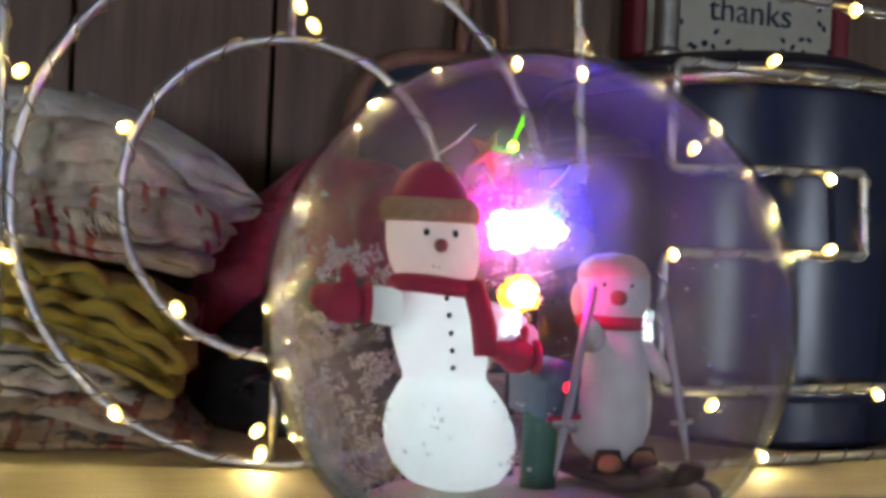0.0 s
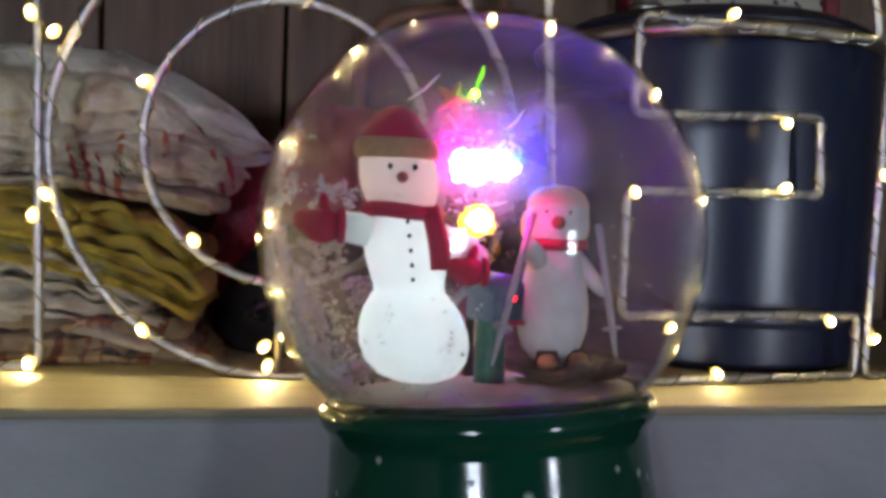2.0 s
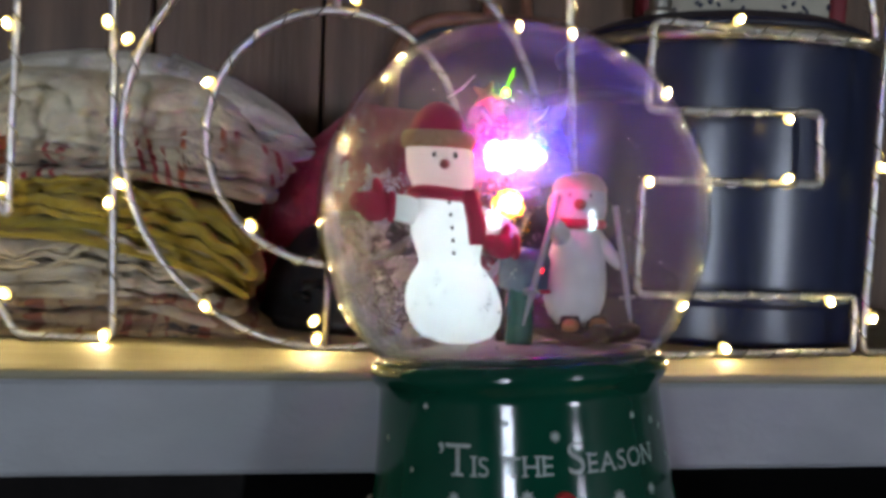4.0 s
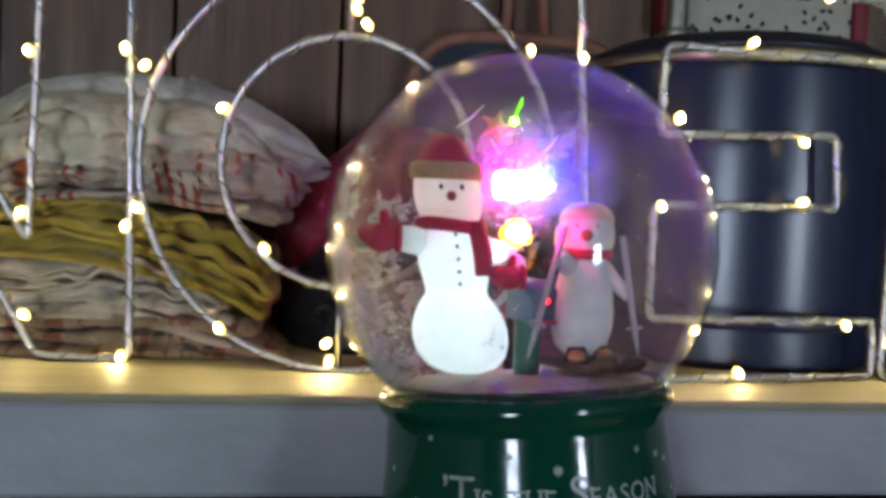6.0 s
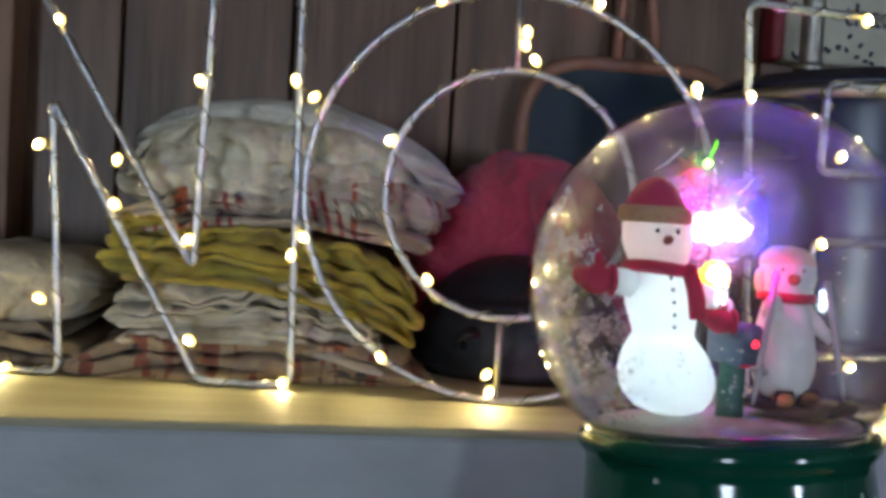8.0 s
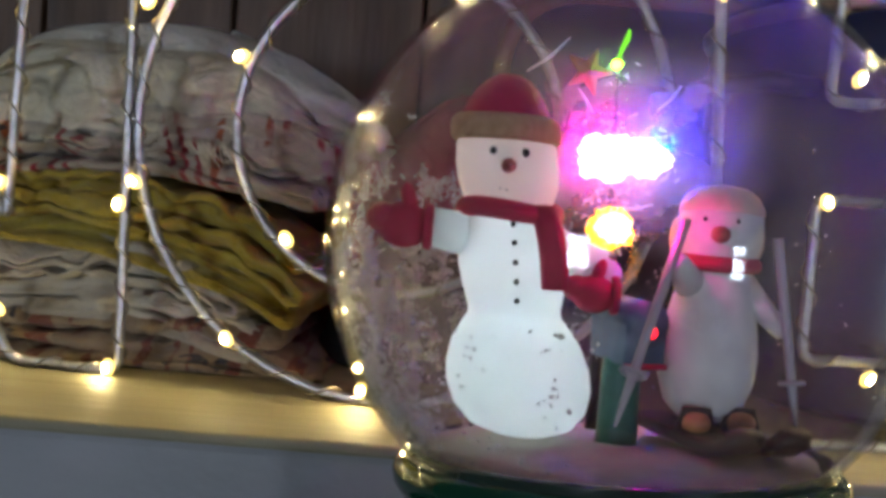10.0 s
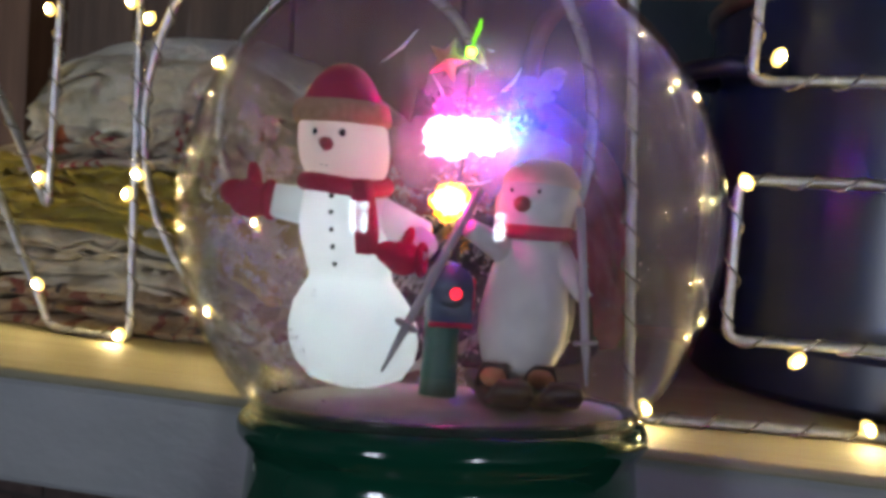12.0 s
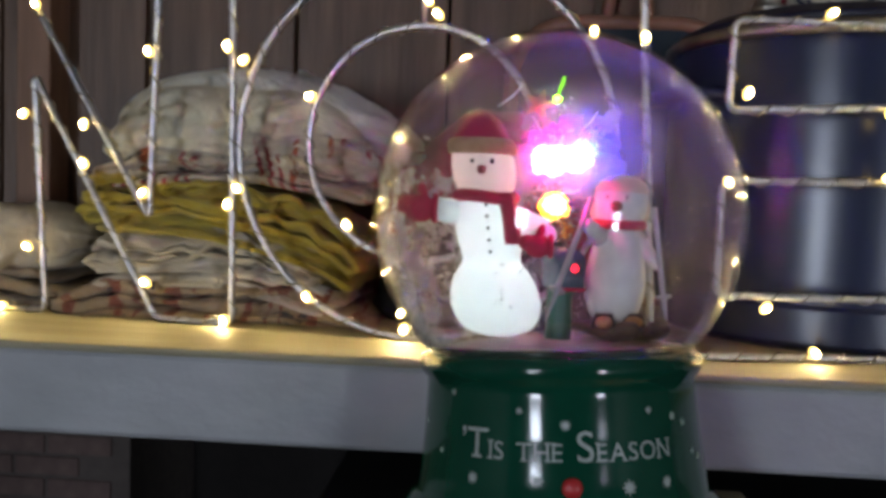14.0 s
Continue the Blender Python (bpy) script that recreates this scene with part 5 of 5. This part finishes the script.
SMEAR = dust_haze_film("fine snow smears", 0.2, 0.066, 0.0, grain=85.0, clear_to=0.42, full_from=0.68)
FLAKE = resin("plastic snow flakes", (0.3, 0.31, 0.3), 0.3)
GLASS_SEAL = principled("dark seal", (0.02, 0.04, 0.03), 0.2, coat=0.5)
BIG, SMALL = 0.0162, 0.0096
TEXT = [("\u2019", BIG), ("T", BIG), ("I", SMALL), ("S", SMALL), (" ", 0), ("T", SMALL), ("H", SMALL), ("E", SMALL), (" ", 0), ("S", BIG), ("E", SMALL), ("A", SMALL), ("S", SMALL), ("O", SMALL), ("N", SMALL)]
SERIFS = {"T": [(0.5, 0.03, 0.2), (0.0, 0.93, 0.05), (1.0, 0.93, 0.05)], "I": [(0.5, 0.03, 0.2), (0.5, 0.98, 0.2)], "H": [(0.08, 0.03, 0.17), (0.92, 0.03, 0.17), (0.08, 0.98, 0.17), (0.92, 0.98, 0.17)],
          "E": [(0.08, 0.03, 0.14), (0.08, 0.98, 0.14)], "A": [(0.06, 0.03, 0.16), (0.94, 0.03, 0.16)], "N": [(0.08, 0.03, 0.17), (0.08, 0.98, 0.14), (0.92, 0.98, 0.17)]}
TEXT_FACE, TEXT_Z, TEXT_ARC = -1.2, -0.0198, 0.0885
BUTTON = (0.3, -0.0293)
STARS = [(-49.7, 0.0039, 0.0016), (-18.7, -0.0015, 0.0016), (-1.7, -0.0066, 0.0024), (31.3, -0.0019, 0.0017), (43.8, -0.0051, 0.002), (-55.900000000000006, -0.0196, 0.0014), (-37.2, -0.0277, 0.0028), (-12.1, -0.0268, 0.0029), (20.8, -0.0296, 0.0032), (37.3, -0.0291, 0.0027), (55.8, -0.0199, 0.0016), (61.8, -0.0226, 0.0017), (50.8, -0.0081, 0.0018), (79.8, -0.0321, 0.002), (-73.2, -0.0101, 0.0016)]
W_LED, M_LED, B_LED = glowing("white lamp", (1.0, 0.93, 1.0), 1.9), glowing("magenta lamp", (1.0, 0.05, 0.6), 3.0), glowing("blue lamp", (0.05, 0.15, 1.0), 3.0)
Y_LED, G_LED = glowing("amber lamp", (1.0, 0.34, 0.012), 7.0), glowing("green lamp", (0.2, 1.0, 0.01), 40.0)
A_LED = glowing("pale amber lamp", (1.0, 0.86, 0.45), 3.0)
R_LED = glowing("red lamp", (1.0, 0.015, 0.03), 3.0)
# White and amber bulbs are swollen to the size of their glare.
LAMPS = [("white lamp bulb with its glare", (0.0845, 0.2635, 0.1028), (0.0086, 0.003, 0.0068), W_LED), ("white lamp bulb with its glare", (0.0945, 0.264, 0.1038), (0.0074, 0.003, 0.0056), W_LED), ("red lamp bulb", (0.0945, 0.2372, 0.0565), 0.0017, R_LED),
         ("magenta lamp bulb", (0.0795, 0.2725, 0.1055), 0.0008, M_LED), ("magenta lamp bulb", (0.0872, 0.2755, 0.1125), 0.0008, M_LED), ("blue lamp bulb", (0.1035, 0.2765, 0.108), 0.0008, B_LED),
         ("amber lamp bulb", (0.0862, 0.2615, 0.0825), (0.0064, 0.004, 0.0058), Y_LED), ("pale amber lamp bulb", (0.0862, 0.2578, 0.0828), (0.0054, 0.0022, 0.0046), A_LED), ("green lamp bulb", (0.0865, 0.276, 0.132), 0.0015, G_LED)]
VEIL_R = 0.04
# Haze on added sheets, in place of the bloom round the lamps.
VEIL = dust_haze_film("coloured glare veil", 0.4, VEIL_R, 0.02)
VEIL_FRONT = dust_haze_film("front glare veil", 0.16, 0.022, 0.02)
GREEN_STREAK = glowing("green streak glow", (0.22, 1.0, 0.02), 1.1)
TINSEL = resin("clear tinsel", (0.8, 0.8, 0.8), 0.5)
globe = snow_globe()
MAGENTA, BLUE, CYAN = (1.0, 0.0, 0.42), (0.0, 0.008, 1.0), (0.0, 0.4, 1.0)
# Unseen points for the bulbs; the third is added to tint the penguin pink.
for at, watts, colour in (((0.0825, 0.275, 0.1055), 0.08, MAGENTA), ((0.0872, 0.2755, 0.1125), 0.1, MAGENTA), ((0.0925, 0.2325, 0.0875), 0.015, MAGENTA), ((0.1045, 0.2765, 0.109), 0.24, BLUE), ((0.0995, 0.2765, 0.1085), 0.03, CYAN), ((0.0862, 0.2555, 0.0815), 0.004, (1.0, 0.42, 0.02))):
    diode = bpy.data.lights.new("unseen_lamp_point", "POINT")
    diode.energy, diode.color, diode.shadow_soft_size = watts, colour, 0.0016
    new("unseen_lamp_point", diode).location = at
for at, watts in (((0.0605, 0.2475, 0.0460), 0.0092), ((0.0572, 0.2485, 0.0740), 0.0058), ((0.0542, 0.2487, 0.0985), 0.0022), ((0.0425, 0.2445, 0.0795), 0.0007), ((0.0775, 0.2455, 0.0735), 0.0007)):
    inside = bpy.data.lights.new("figure_light", "POINT")
    inside.energy, inside.color, inside.shadow_soft_size = watts, (0.78, 0.98, 1.0), 0.004
    new("figure_light", inside).location = at

# ---- board under the globe ----
def board():
    bm = bmesh.new()
    box(bm, 0.035, 0.196, 0.13, 0.325, BOARD_Z - 0.014, BOARD_Z, 0.003)
    tagged(part("cutting_board", bm, BOARD_WOOD, smooth=False), "pale cream wooden board under the snow globe", "board")
    top = BOARD_Z - 0.0142
    # support added under the board, near black all over
    table = thing("table", "dark low table below the painted shelf", "table", at=(0.05, 0.42, top))
    bm = bmesh.new()
    box(bm, -0.08, 0.55, -0.44, 0.14, -0.03, 0.0, 0.003)
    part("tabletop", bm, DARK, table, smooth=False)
    for x in (-0.06, 0.47):
        for y in (-0.41, 0.07):
            bm = bmesh.new()
            box(bm, x, x + 0.05, y, y + 0.05, -1.25 - top, -0.03)
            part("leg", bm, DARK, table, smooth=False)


BOARD_WOOD = principled("pale board wood", (0.62, 0.5, 0.34), 0.5, second=(0.48, 0.38, 0.25), scale=30, stretch=(0.3, 2, 1), bump=0.2)
board()

# ---- brick pier far below the shelf ----
def brick_pier():
    bm = bmesh.new()
    box(bm, -2.19, -1.06, 2.42, 2.99, -1.25, 0.2)
    pier = tagged(part("wall_brick", bm, MORTAR, smooth=False), "dark brown brick pier in shade under the shelf", "wall", kind="structure")
    shapes = []
    for w in (0.205, 0.1):
        b = bmesh.new()
        box(b, 0, w, -0.01, 0.0, 0, 0.058, 0.003)
        me = bpy.data.meshes.new("brick")
        b.to_mesh(me)
        b.free()
        me.materials.append(BRICK)
        shapes.append(me)
    for row in range(9):
        z, x = -1.05 + row * 0.07, -2.19
        if row % 2:
            ob = new("brick", shapes[1])
            ob.parent, ob.location = pier, (x, 2.42, z)
            x += 0.112
        while x + 0.2 < -1.05:
            ob = new("brick", shapes[0])
            ob.parent, ob.location = pier, (x, 2.42, z)
            x += 0.217


MORTAR = principled("dark mortar", (0.16, 0.13, 0.115), 0.9, scale=30)
BRICK = principled("dark brown brick", (0.22, 0.15, 0.13), 0.85, second=(0.14, 0.09, 0.08), scale=20, bump=0.5, bump_scale=80)
brick_pier()
